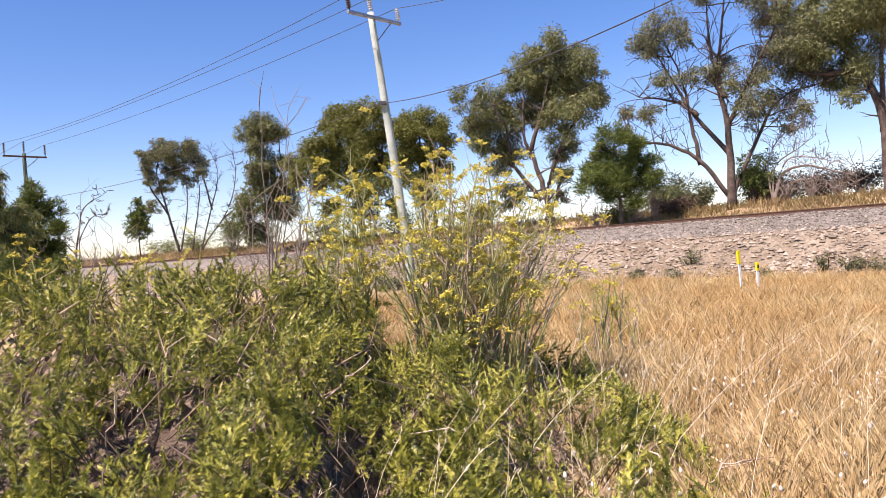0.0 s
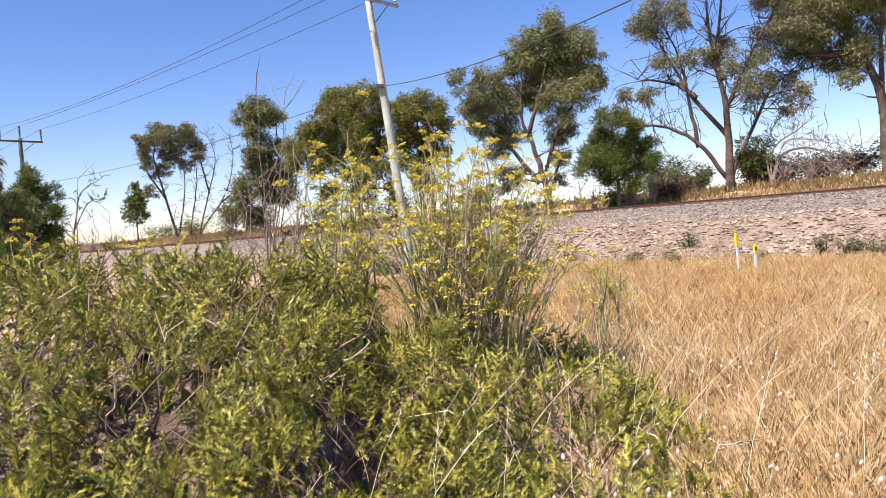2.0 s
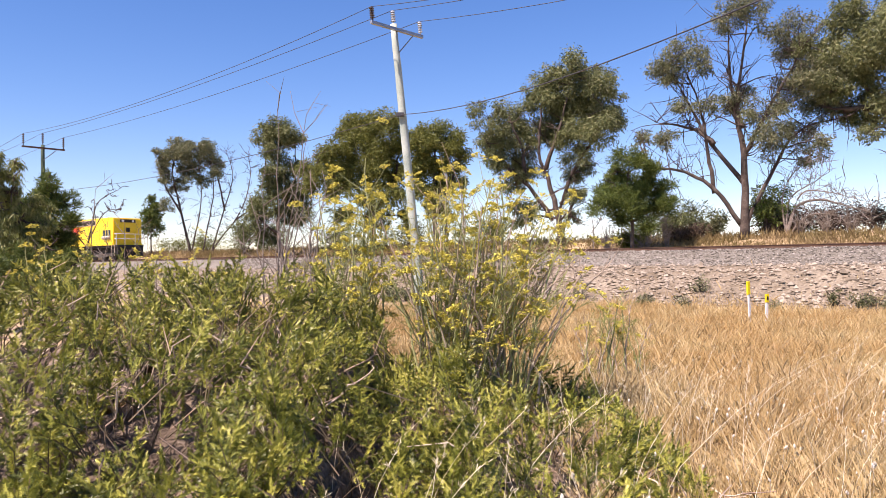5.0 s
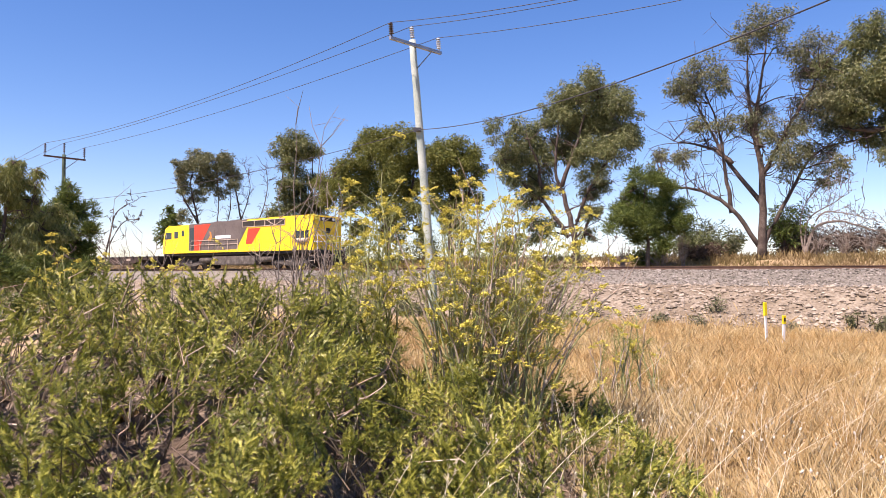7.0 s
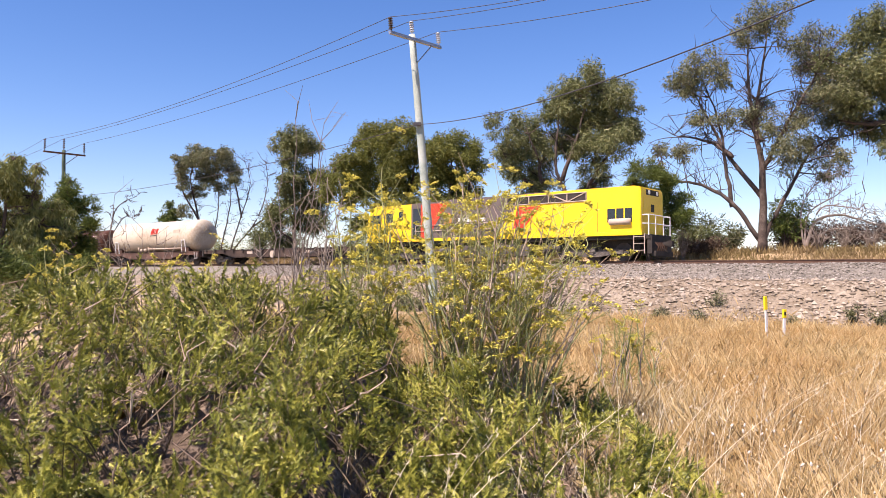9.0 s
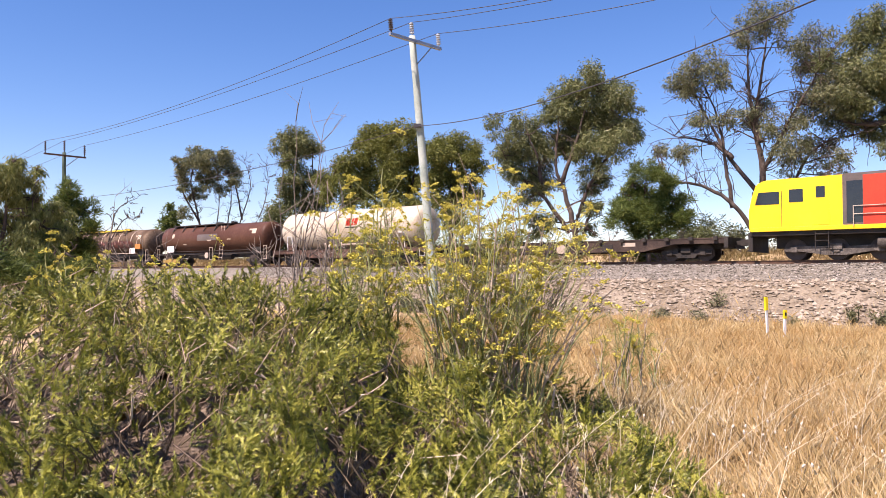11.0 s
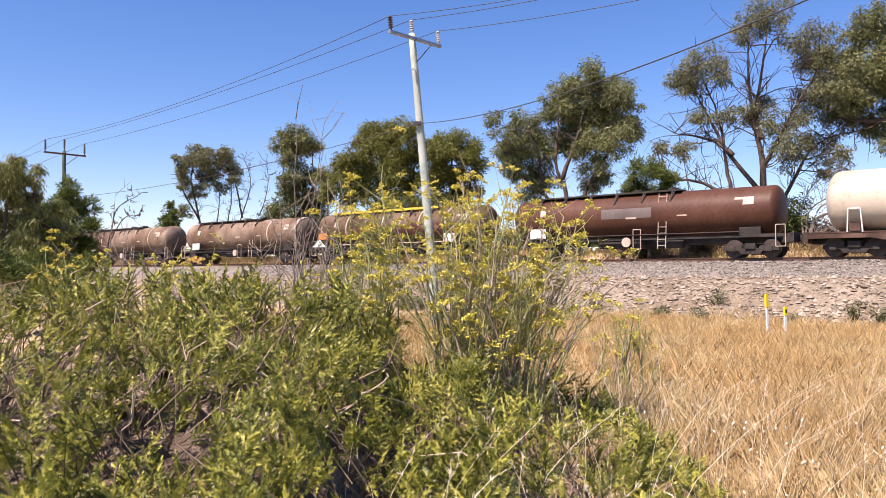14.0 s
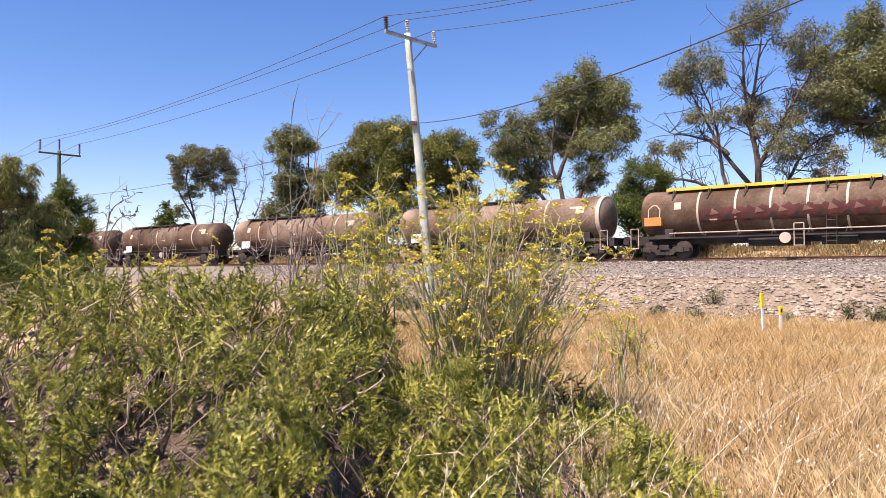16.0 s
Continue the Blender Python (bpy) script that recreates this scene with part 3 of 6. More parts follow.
tree('wattle_tree', 'wide olive-green tree beyond the railway', (-4.24, 62.0, 2.67),
     [(-0.46, 10.14, 1.6), (-1.83, 9.68, 1.28), (1.14, 9.91, 1.28), (-1.37, 8.31, 1.6), (0.46, 8.08, 1.73), (2.05, 8.54, 1.14), (-3.2, 7.85, 1.51), (-4.11, 6.94, 1.37), (-1.83, 6.48, 1.6), (0, 6.25, 1.6), (1.83, 6.48, 1.37), (-4.57, 5.57, 1.28), (-2.74, 5.11, 1.37), (-0.46, 4.66, 1.37), (1.6, 4.66, 1.28), (-5.25, 6.48, 1), (-1.6, 10.68, 0.73), (2.28, 2.83, 1), (0, 2.83, 1.14), (-2.74, 3.29, 1)],
     [[(0, 0), (-0.23, 3.74), (-0.46, 10.14)], [(-0.09, 2.83), (-1.83, 6.03), (-3.2, 7.85)], [(-0.09, 2.83), (1.6, 6.03), (2.05, 8.31)], [(-1.37, 5.11), (-4.11, 6.48), (-5.02, 6.48)]],
     "wattle_leaf", girth=0.28, size=0.24, density=130, droop=0.5, seed=16)
tree('gum_tree', 'narrow gum tree with two leafy tiers', (-12.33, 65.0, 2.21),
     [(0, 10.72, 1.44), (-1.2, 10.48, 1.05), (1.2, 10.48, 1.05), (-0.24, 9.43, 1.24), (-0.96, 7.04, 1.05), (0.24, 7.28, 1.34), (1.44, 7.75, 0.86), (-0.24, 5.84, 1.44), (0.96, 5.36, 1.34), (-1.2, 4.16, 1.34), (-2.15, 3.45, 1.05), (0.48, 3.69, 1.34), (-2.63, 2.49, 0.96), (1.68, 3.92, 1.05), (-1.2, 2.01, 1.2)],
     [[(0, 0), (-0.24, 3.92), (0, 10.63)], [(-0.14, 3.45), (1.2, 6.32), (1.2, 10.15)], [(-0.14, 3.45), (-1.2, 6.8), (-1.2, 10.15)], [(-0.14, 2.01), (-1.91, 3.45)]],
     "gum_leaf", girth=0.25, size=0.24, density=130, droop=0.7, seed=17, bare=5)
tree('gum_tree', 'half-dead gum tree with many bare stems', (-24.03, 80.0, 3.59),
     [(-2.06, 9.43, 1.53), (0, 10.01, 1.53), (1.47, 8.95, 1.18), (-2.95, 8.37, 0.94), (-0.59, 8.37, 1.3), (-2.36, 6.19, 0.71), (-2.65, 4.42, 0.82), (-1.35, 10.72, 1.18), (1.18, 10.31, 1.06), (2.18, 7.78, 0.82), (-3.36, 9.31, 0.82), (-2.65, 7.19, 0.82), (-1.12, 6.83, 0.94), (0.77, 7.07, 0.82)],
     [[(-0.59, 0), (-1.35, 3.53), (-2.18, 7.66), (-1.77, 10.01)], [(-0.29, 0), (0.59, 4.71), (0.29, 9.43)], [(1.77, 0.12), (2.95, 4.12), (3.83, 7.66), (3.12, 10.31)], [(2.06, 0.29), (4.42, 3.53), (5.48, 7.07), (5.3, 9.72)], [(-1.35, 3.53), (-2.95, 6.48), (-3.24, 8.25)], [(2.95, 3.83), (2.36, 7.07), (1.47, 8.84)], [(0.88, 0.29), (1.77, 5.3), (1.77, 8.84)], [(4.12, 2.95), (6.19, 4.42)]],
     "gum_leaf_pale", girth=0.19, size=0.24, density=120, droop=0.6, seed=18, bare=38)
tree('she_oak', 'small dark conical tree far along the railway', (-30.36, 85.0, 4.32),
     [(0, 4.88, 0.44), (0, 3.94, 0.81), (-0.06, 2.88, 1.06), (0, 1.75, 1.13)],
     [[(0, 0), (0, 5.13)]],
     "pine_leaf", girth=0.12, size=0.36, density=80, droop=0.2, seed=19)
tree('she_oak', 'dark green she-oak on the near side of the railway', (-12.71, 26.0, 1.21),
     [(0, 3.5, 0.25), (0, 3.06, 0.42), (-0.44, 2.74, 0.5), (0.48, 2.68, 0.42), (-0.15, 2.2, 0.73), (0.57, 2.01, 0.42), (-0.73, 1.97, 0.67), (0.04, 1.44, 0.77), (0.57, 1.4, 0.34), (-0.92, 1.24, 0.77), (-0.34, 0.67, 0.67), (0.42, 0.67, 0.54), (-1.11, 0.48, 0.77)],
     [[(0, 0), (0, 2.01), (0, 3.54)], [(0, 1.24), (0.61, 2.2)], [(0, 1.24), (-0.63, 2.2)]],
     "pine_leaf", girth=0.14, size=0.17, density=800, droop=-0.5, slim=0.13, seed=20)
tree('willow_wattle', 'weeping green willow-leaved wattle', (-12.85, 22.0, 1.03),
     [(0.36, 3.61, 0.41), (0.76, 3.37, 0.42), (0.19, 3.08, 0.65), (0.92, 2.84, 0.45), (0.52, 2.35, 0.73), (1.17, 2.07, 0.62), (1.62, 2.56, 0.36), (-0.29, 3.24, 0.81), (-0.29, 1.94, 0.97), (0.84, 1.46, 0.65), (1.81, 1.94, 0.32), (0.68, 0.89, 0.57), (-0.13, 0.81, 0.81), (1.33, 0.97, 0.57), (0.44, 3.86, 0.26), (1, 3.6, 0.23)],
     [[(0, 0), (0.19, 1.62), (0.36, 3.56)], [(0.11, 1.13), (0.84, 2.27), (1, 3.24)], [(0.11, 1.13), (-0.45, 2.27), (-0.37, 3.4)]],
     "willow_leaf", girth=0.14, size=0.15, density=700, droop=1.8, slim=0.14, seed=21)
tree('she_oak', 'low dark green she-oak bush behind the needle shrub', (-7.17, 14.0, 0.69),
     [(-0.26, 1.08, 0.33), (0.26, 0.98, 0.33), (0.69, 1.06, 0.23), (-0.67, 0.9, 0.39), (-0.05, 0.65, 0.39), (0.57, 0.69, 0.29), (-0.88, 1.16, 0.29), (-1.29, 0.98, 0.46), (-0.46, 0.36, 0.41)],
     [[(0, 0), (0.05, 0.77), (0.15, 1.19)], [(0, 0.15), (-0.46, 0.67), (-0.67, 1.08)], [(0, 0.15), (0.57, 0.67), (0.72, 1.13)]],
     "pine_leaf", girth=0.05, size=0.1, density=1300, droop=-0.4, seed=22, slim=0.14)
tree('dead_tree', 'fallen bare dead branches at the foot of the gum tree', (21.53, 45.5, 3.03),
     [],
     [[(0, 0), (0.5, 1.71), (1.84, 2.14), (3.52, 1.61), (4.79, 1.14)], [(0, 0), (0.17, 2.21), (1.51, 3.22), (2.51, 3.89)], [(0, 0), (1.17, 1.21), (2.85, 1.14), (4.52, 0.7)], [(0.17, 0.54), (0.84, 2.55), (2.51, 2.48), (4.02, 1.94)], [(0, 0.2), (-0.17, 2.55), (0.84, 4.22), (2.68, 4.89)]],
     "gum_leaf", girth=0.11, size=0.2, seed=31, bare=16, bark="dead_wood", depth=0.3)
tree('dead_tree', 'bare dead sapling on the verge', (10.0, 46.0, 2.86),
     [],
     [[(0, 0), (0, 1.02), (-0.14, 1.76)], [(0, 0.68), (0.47, 1.35)]],
     "gum_leaf", girth=0.05, size=0.2, seed=32, bare=8, bark="dead_wood", depth=0.3)
tree('dead_tree', 'bare crooked dead tree on the near side', (-13.2, 30.0, 1.92),
     [],
     [[(0, 0), (0.22, 1.55), (0.44, 2.32), (1.1, 2.76)], [(0.11, 0.88), (0.66, 1.88), (1.22, 1.99)], [(0.07, 0.44), (-0.44, 1.1), (-0.66, 1.44)]],
     "gum_leaf", girth=0.05, size=0.2, seed=33, bare=10, bark="bark", depth=0.3)


def shrub_far(name, label, x, y, w, h, leaf, count, seed, size=0.22, bare=False, leaves=55):
    """A low bush: several stems from one foot, with leaf clumps, or bare twigs alone."""
    r = np.random.default_rng(seed)
    z = float(ground_z(x, y)) - 0.05
    root = thing(name, Matrix.Translation((x, y, z)), label, "shrub")
    wood, green = Geo(), Geo()
    for _ in range(count):
        top = np.array([r.normal(0, w * 0.3), r.normal(0, w * 0.3), h * (0.45 + 0.55 * r.random())])
        path = crooked([np.zeros(3), top * [0.3, 0.3, 0.5] + r.normal(size=3) * 0.06, top], 4, 0.03, r)
        wood.tube(path, np.linspace(0.03, 0.008, len(path)), 4)
        for _ in range(5 if bare else 2):
            a = path[r.integers(3, len(path))]
            e = a + unit(r.normal(size=3) + [0, 0, 0.8]) * h * 0.3 * r.random()
            wood.tube([a, (a + e) / 2 + r.normal(size=3) * 0.04, e], [0.012, 0.008, 0.004], 3)
        if not bare:
            for _ in range(3):
                spread_leaves(green, top * (0.45 + 0.55 * r.random()), w * 0.22, leaves, size, 0.2, r)
    tagged(wood.part("stem_mass", M["dead_wood" if bare else "bark"], root), kind="stuff")
    if not bare:
        tagged(green.part("foliage", M[leaf], root), kind="stuff")


GREEN_BUSH = "dull green bush on the grassy verge beyond the railway"
DEAD_BUSH = "bare grey dead bush on the verge beyond the railway"
for k, (x, y, w, h, leaf) in enumerate([
        (15.9, 48.5, 3.0, 2.4, "gum_leaf"), (17.2, 50.0, 3.0, 2.6, "gum_leaf"), (14.6, 50.5, 2.2, 2.0, "pine_leaf"),
        (20.8, 46.5, 2.4, 3.6, "pine_leaf"), (22.3, 49, 2.6, 2.8, "gum_leaf"), (-13.8, 72, 4.5, 3.4, "gum_leaf"),
        (-17.0, 72, 4.0, 3.6, "gum_leaf"), (-24.5, 86, 5.0, 1.8, "wattle_leaf"), (-29.0, 90, 5.0, 1.6, "wattle_leaf"), (24.6, 52, 3.0, 2.0, "gum_leaf"),
        (30.5, 46, 3.0, 2.2, "gum_leaf"), (21.5, 48.0, 2.4, 3.2, "gum_leaf"), (18.0, 47.5, 2.0, 1.6, "gum_leaf_pale"), (5.0, 58, 4.0, 2.4, "gum_leaf"), (-1.5, 63, 4.5, 2.6, "gum_leaf"), (-8.0, 66, 4.0, 2.8, "gum_leaf"), (12.6, 47.2, 2.0, 1.2, "wattle_leaf")]):
    shrub_far("bush", GREEN_BUSH, x, y, w, h, leaf, 12, 40 + k, 0.24)
for k, (x, y, w, h) in enumerate([(21.6, 44.0, 2.6, 2.0), (23.4, 44.4, 2.8, 2.2), (24.6, 44.0, 2.2, 1.8), (10.6, 45.0, 0.8, 2.2), (14.3, 45.5, 0.8, 2.6), (13.0, 45.6, 2.2, 1.4),
                                  (-31.0, 80, 3.5, 2.6), (-34.0, 82, 4, 3.0), (-36.5, 84, 4, 2.6)]):
    shrub_far("dead_bush", DEAD_BUSH, x, y, w, h, "", 26, 70 + k, bare=True)

for k, (x, y, w, h) in enumerate([(23.4, 48.2, 3.0, 1.5), (25.4, 47.4, 3.0, 1.8), (27.6, 46.6, 3.2, 2.0), (30.0, 46.0, 3.4, 2.2), (21.6, 47.0, 2.2, 1.2), (16.2, 47.0, 2.0, 1.0)]):
    shrub_far("brown_bush", "dry dead brown bush on the verge beyond the railway", x, y, w, h, "brown_leaf", 22, 120 + k, 0.2)

# scrub along the foot of the bank
for k in range(34):
    r_ = np.random.default_rng(900 + k)
    s_, q_ = r_.uniform(-34, -2), r_.uniform(28.8, 31.0)
    shrub_far("scrub", "low dull green scrub at the foot of the gravel bank", s_ * ALONG.x + q_ * ACROSS.x, s_ * ALONG.y + q_ * ACROSS.y, r_.uniform(0.5, 1.2), r_.uniform(0.4, 0.85), "gum_leaf_pale", 6, 900 + k, 0.10, leaves=30)


# ---- grass ----
def grass_field(name, label, mat, xs, ys, h0, h1, width, lean, fan=None, heads=0.0):
    """Bent blades; those of a tuft fan out from its middle."""
    n = len(xs)
    z = ground_z(xs, ys)
    a = rng.uniform(0, 2 * np.pi, n) if fan is None else np.where(rng.random(n) < 0.7, rng.uniform(0, 2 * np.pi, n), fan + rng.normal(0, 0.5, n))
    tilt = np.abs(rng.normal(0, lean, n))
    d = unit(np.stack([np.cos(a) * tilt, np.sin(a) * tilt, np.ones(n)], -1))
    b = np.stack([np.cos(a + 0.4), np.sin(a + 0.4), -0.5 * np.ones(n)], -1) * np.abs(rng.normal(0, 0.6, n))[:, None]
    # taller and shorter stretches, and tufts of their own height
    swell = 1 + 0.25 * np.sin(xs * 0.9 + 1.3 * np.sin(ys * 0.5)) * np.sin(ys * 0.7 + 0.8 * xs)
    own = 0.75 + 0.5 * np.modf(np.abs(np.sin(np.floor(xs / 0.28) * 71.3 + np.floor(ys / 0.28) * 31.7) * 9631.7))[0]
    ln = rng.uniform(h0, h1, n) * swell * own
    side = unit(np.stack([np.cos(a + 1.57), np.sin(a + 1.57), np.zeros(n)], -1) + rng.normal(0, 0.5, (n, 3)))
    wd = width * (0.5 + 1.0 * rng.random(n)) * np.clip(np.hypot(xs, ys) / 9.0, 0.5, 2.1)
    g = Geo()
    root = np.stack([xs, ys, z - 0.02], -1)
    g.blades(root, d, ln, wd, side, b, 0)
    if heads:
        k = rng.random(n) < heads
        tip = root[k] + d[k] * ln[k][:, None] + b[k] * (ln[k] * 0.4)[:, None]
        g.blades(tip, unit(d[k] + b[k] * 0.8), rng.uniform(0.02, 0.042, k.sum()), np.maximum(wd[k] * 1.8, 0.007), side[k], base=0)
    tagged(g.part(name, mat), label, "grass", kind="stuff")


def clumped(n, x0, x1, y0, y1, power=1.0):
    """Random places, nearer ones denser, gathered in tufts, and the way outwards from the tuft's middle."""
    y = y0 + (y1 - y0) * rng.random(n) ** power
    x = rng.uniform(x0, x1, n) * np.clip(y / y1, 0.2, 1)
    k = rng.random(n) < 0.72
    cell = 0.28
    jx, jy = np.floor(x / cell), np.floor(y / cell)
    hx = np.modf(np.abs(np.sin(jx * 12.9898 + jy * 78.233) * 43758.5453))[0]
    hy = np.modf(np.abs(np.sin(jx * 39.346 + jy * 11.135) * 24634.6345))[0]
    ox, oy = rng.normal(0, 0.06, n), rng.normal(0, 0.06, n)
    x = np.where(k, (jx + hx) * cell + ox, x)
    y = np.where(k, (jy + hy) * cell + oy, y)
    return x, y, np.arctan2(oy, ox)


x, y, fan = clumped(215000, -15, 24, 3.0, 33.0, 1.3)
q = x * ACROSS.x + y * ACROSS.y
ok = (q < 29.3 + rng.exponential(0.5, len(q))) & (y > 2.2) & ~((x < 1.2) & (y < 6.5))
grass_field("field_grass", "tall dry straw-coloured grass over the field", M["straw"], x[ok], y[ok], 0.16, 0.5, 0.0044, 0.25, fan[ok], heads=0.4)
x, y, fan = clumped(120000, -2, 8.5, 2.4, 11.0, 0.9)
ok = (x > 0.9 + 0.1 * (y - 4)) & (y > 2.2)
grass_field("near_grass", "fine dry grass stalks with pale seed heads", M["straw_near"], x[ok], y[ok], 0.12, 0.44, 0.0034, 0.55, fan[ok], heads=0.45)


def hare_tail_heads():
    """Small fluffy oval seed heads on thin stalks in the near grass."""
    r = np.random.default_rng(55)
    g = Geo()
    for _ in range(150):
        y = r.uniform(3.4, 8.0)
        x = r.uniform(0.55, 0.75 * y)
        h = r.uniform(0.28, 0.5)
        foot = np.array([x, y, float(ground_z(x, y)) - 0.02])
        top = foot + [r.normal(0, 0.08), r.normal(0, 0.08), h]
        g.tube([foot, (foot + top) / 2 + r.normal(0, 0.015, 3), top], 0.0012, 3)
        way = unit(np.array([r.normal(0, 0.4), r.normal(0, 0.4), 1.0]))
        size = r.uniform(0.8, 1.3)
        g.tube([top + way * t * size for t in (0, 0.006, 0.016, 0.026, 0.032)], np.array([0.002, 0.008, 0.0095, 0.006, 0.001]) * size, 6)
    tagged(g.part("seed_heads", M["seed_head"]), "pale fluffy oval seed heads over the grass", "grass", kind="stuff")


hare_tail_heads()
s, q = rng.uniform(-110, 6, 52000), rng.normal(45.6, 2.4, 52000)
ok = q > 42.0
s, q = s[ok], q[ok]
grass_field("verge_grass", "dry yellow grass on the verge beyond the railway", M["straw_far"], s * ALONG.x + q * ACROSS.x, s * ALONG.y + q * ACROSS.y, 0.15, 0.6, 0.022, 0.35)


# ---- power line ----
def insulator(parent, at, mat, lean, size=1.0):
    lean = lean * size
    bm = bmesh.new()
    add_cyl(bm, at, at + lean * 0.46, 0.028, seg=8)
    for i in range(5):
        c = at + lean * (0.1 + i * 0.075)
        add_cyl(bm, c, c + lean * 0.035, 0.085, 0.05, seg=12)
    part("insulator", bm, mat, parent)


def power_pole(label, foot, top, arm_dir, wood, ins, arm=2.3, lift=0.0, arm_mat="steel", tall=1.0):
    foot, top = Vector(foot), Vector(top)
    root = thing("power_pole", Matrix.Translation(foot), label, "power pole", "poles of the power line")
    up = (top - foot)
    g = Geo()
    h = np.linspace(0, 1, 14)[:, None]
    g.tube(np.array([0, 0, 0.0]) + h * np.array(up) + np.random.default_rng(3).normal(0, 0.004, (14, 3)), 0.165 - 0.055 * h[:, 0], 14)
    g.part("post", M[wood], root, smooth=True)
    a = Vector(arm_dir).normalized()
    axis = up.normalized()
    c = up - axis * (0.22 - lift)
    side = axis.cross(a).normalized()
    m = Matrix.Translation(c + side * -0.15) @ Matrix((a, side, axis)).transposed().to_4x4()
    bm = box((-arm / 2, -0.05, -0.05), (arm / 2, 0.05, 0.05), 0.008)
    bm.transform(m)
    part("crossarm", bm, M[arm_mat], root, "steel crossarm")
    ends = []
    for k in (-1, 1):
        at = c + side * -0.15 + a * k * (arm / 2 - 0.08) + axis * 0.05
        insulator(root, at, M[ins[k]], axis, tall)
        ends.append(foot + at + axis * 0.46 * tall)
        bm = add_cyl(bmesh.new(), up - axis * 0.95 + side * -0.14, c + side * -0.15 + a * k * arm * 0.33, 0.022, seg=6)
        if k == 1:
            part("brace", bm, M["steel"], root)
        else:
            bm.free()
    insulator(root, up, M[ins[0]], axis, tall)
    ends.insert(1, foot + up + axis * 0.46 * tall)
    clamp = up * 0.695
    part("cable_clamp", add_box(bmesh.new(), clamp + Vector((-0.2, -0.24, -0.05)), clamp + Vector((0.05, -0.1, 0.07)), 0.01), M["wire"], root)
    return ends, foot + clamp + Vector((-0.05, -0.2, 0))


ARM = (0.70, 0.714, 0)
near_ends, near_clamp = power_pole("leaning weathered grey-green timber power pole in the dry field", (-0.16, 25.0, -0.35), (-1.02, 25.0, 9.5), ARM, "pole", {-1: "porcelain", 0: "polymer", 1: "polymer"})
far_ends, far_clamp = power_pole("dark green treated timber power pole above the trees", (-23.75, 48.0, -0.4), (-23.8, 48.0, 9.3), ARM, "pole_dark", {-1: "porcelain", 0: "porcelain", 1: "porcelain"}, 2.5, arm_mat="rail", tall=1.6)
end_ends, end_clamp = power_pole("weathered grey timber power pole in the dry field", (22.0, 2.4, -0.1), (21.8, 2.2, 9.6), ARM, "pole", {-1: "polymer", 0: "polymer", 1: "polymer"})
west_ends, west_clamp = power_pole("dark treated timber power pole along the railway", (-46.6, 71.0, -0.3), (-46.6, 71.0, 9.3), ARM, "pole_dark", {-1: "porcelain", 0: "porcelain", 1: "porcelain"}, 2.5)


def span(a, b, sag, r):
    a, b = np.array(a), np.array(b)
    t = np.linspace(0, 1, 25)[:, None]
    g = Geo()
    g.tube(a + (b - a) * t - np.array([0, 0, 1.0]) * sag * 4 * t * (1 - t), r, 5)
    tagged(g.part("power_wire", M["wire"]), "dark overhead power line wire between the poles", "wire", "wires of the power line")


for p, q_, k in ((west_ends, far_ends, 0.35), (far_ends, near_ends, 0.3), (near_ends, end_ends, 1.25)):
    for i, (a, b) in enumerate(zip(p, q_)):
        span(a, b, k + (0.22 if i == 0 else 0), 0.011)
yard_ends, yard_clamp = power_pole("short weathered timber service pole beside the field", (8.05, 0.2, 0.0), (8.05, 0.2, 8.05), ARM, "pole", {-1: "polymer", 0: "polymer", 1: "polymer"})
for a, b, k in ((west_clamp, far_clamp, 0.45), (far_clamp, near_clamp, 0.45), (near_clamp, yard_clamp, 0.9)):
    span(a, b, k, 0.012)


# ---- marker posts ----
def marker_posts():
    x, y = 9.3, 22.0
    z = float(ground_z(x, y))
    root = thing("marker_post", pose(x, y, z - 0.05, 0, -3, 25), "white marker post with a yellow top in the dry grass", "marker post")
    part("post", box((-0.035, -0.02, 0), (0.035, 0.02, 1.0), 0.008), M["white"], root)
    part("cap_panel", box((-0.05, -0.03, 0.98), (0.05, 0.03, 1.36), 0.01), M["marker_yellow"], root, "yellow panel")
    x, y = 9.95, 22.4
    root = thing("marker_post", pose(x, y, z - 0.05, 0, 2, 20), "short yellow marker with a black symbol in the dry grass", "marker post")
    part("post", box((-0.04, -0.02, 0), (0.04, 0.02, 0.74), 0.008), M["white"], root)
    part("cap_panel", box((-0.055, -0.03, 0.72), (0.055, 0.03, 0.97), 0.01), M["marker_yellow"], root, "yellow panel")
    part("symbol", box((-0.03, -0.034, 0.80), (0.03, -0.0305, 0.9)), M["black"], root, "black mark")


marker_posts()


# ---- green needle shrubs close to the camera ----
RIDGE_X = [-9, -4, -2.0, -1.34, -0.87, -0.62, -0.46, -0.34, 0.0, 0.3, 0.7, 1.0, 1.5, 1.95]
RIDGE_H = [1.64, 1.66, 1.62, 1.56, 1.52, 1.42, 1.08, 0.78, 0.75, 0.75, 0.6, 0.49, 0.33, 0.05]


def shrub_top(x, y):
    crest = np.interp(x, RIDGE_X, RIDGE_H)
    return crest * np.interp(y, [1.6, 2.4, 3.6, 5.0, 6.4, 7.6, 9.0], [0.0, 0.22, 0.48, 0.78, 1.0, 0.98, 0.5])


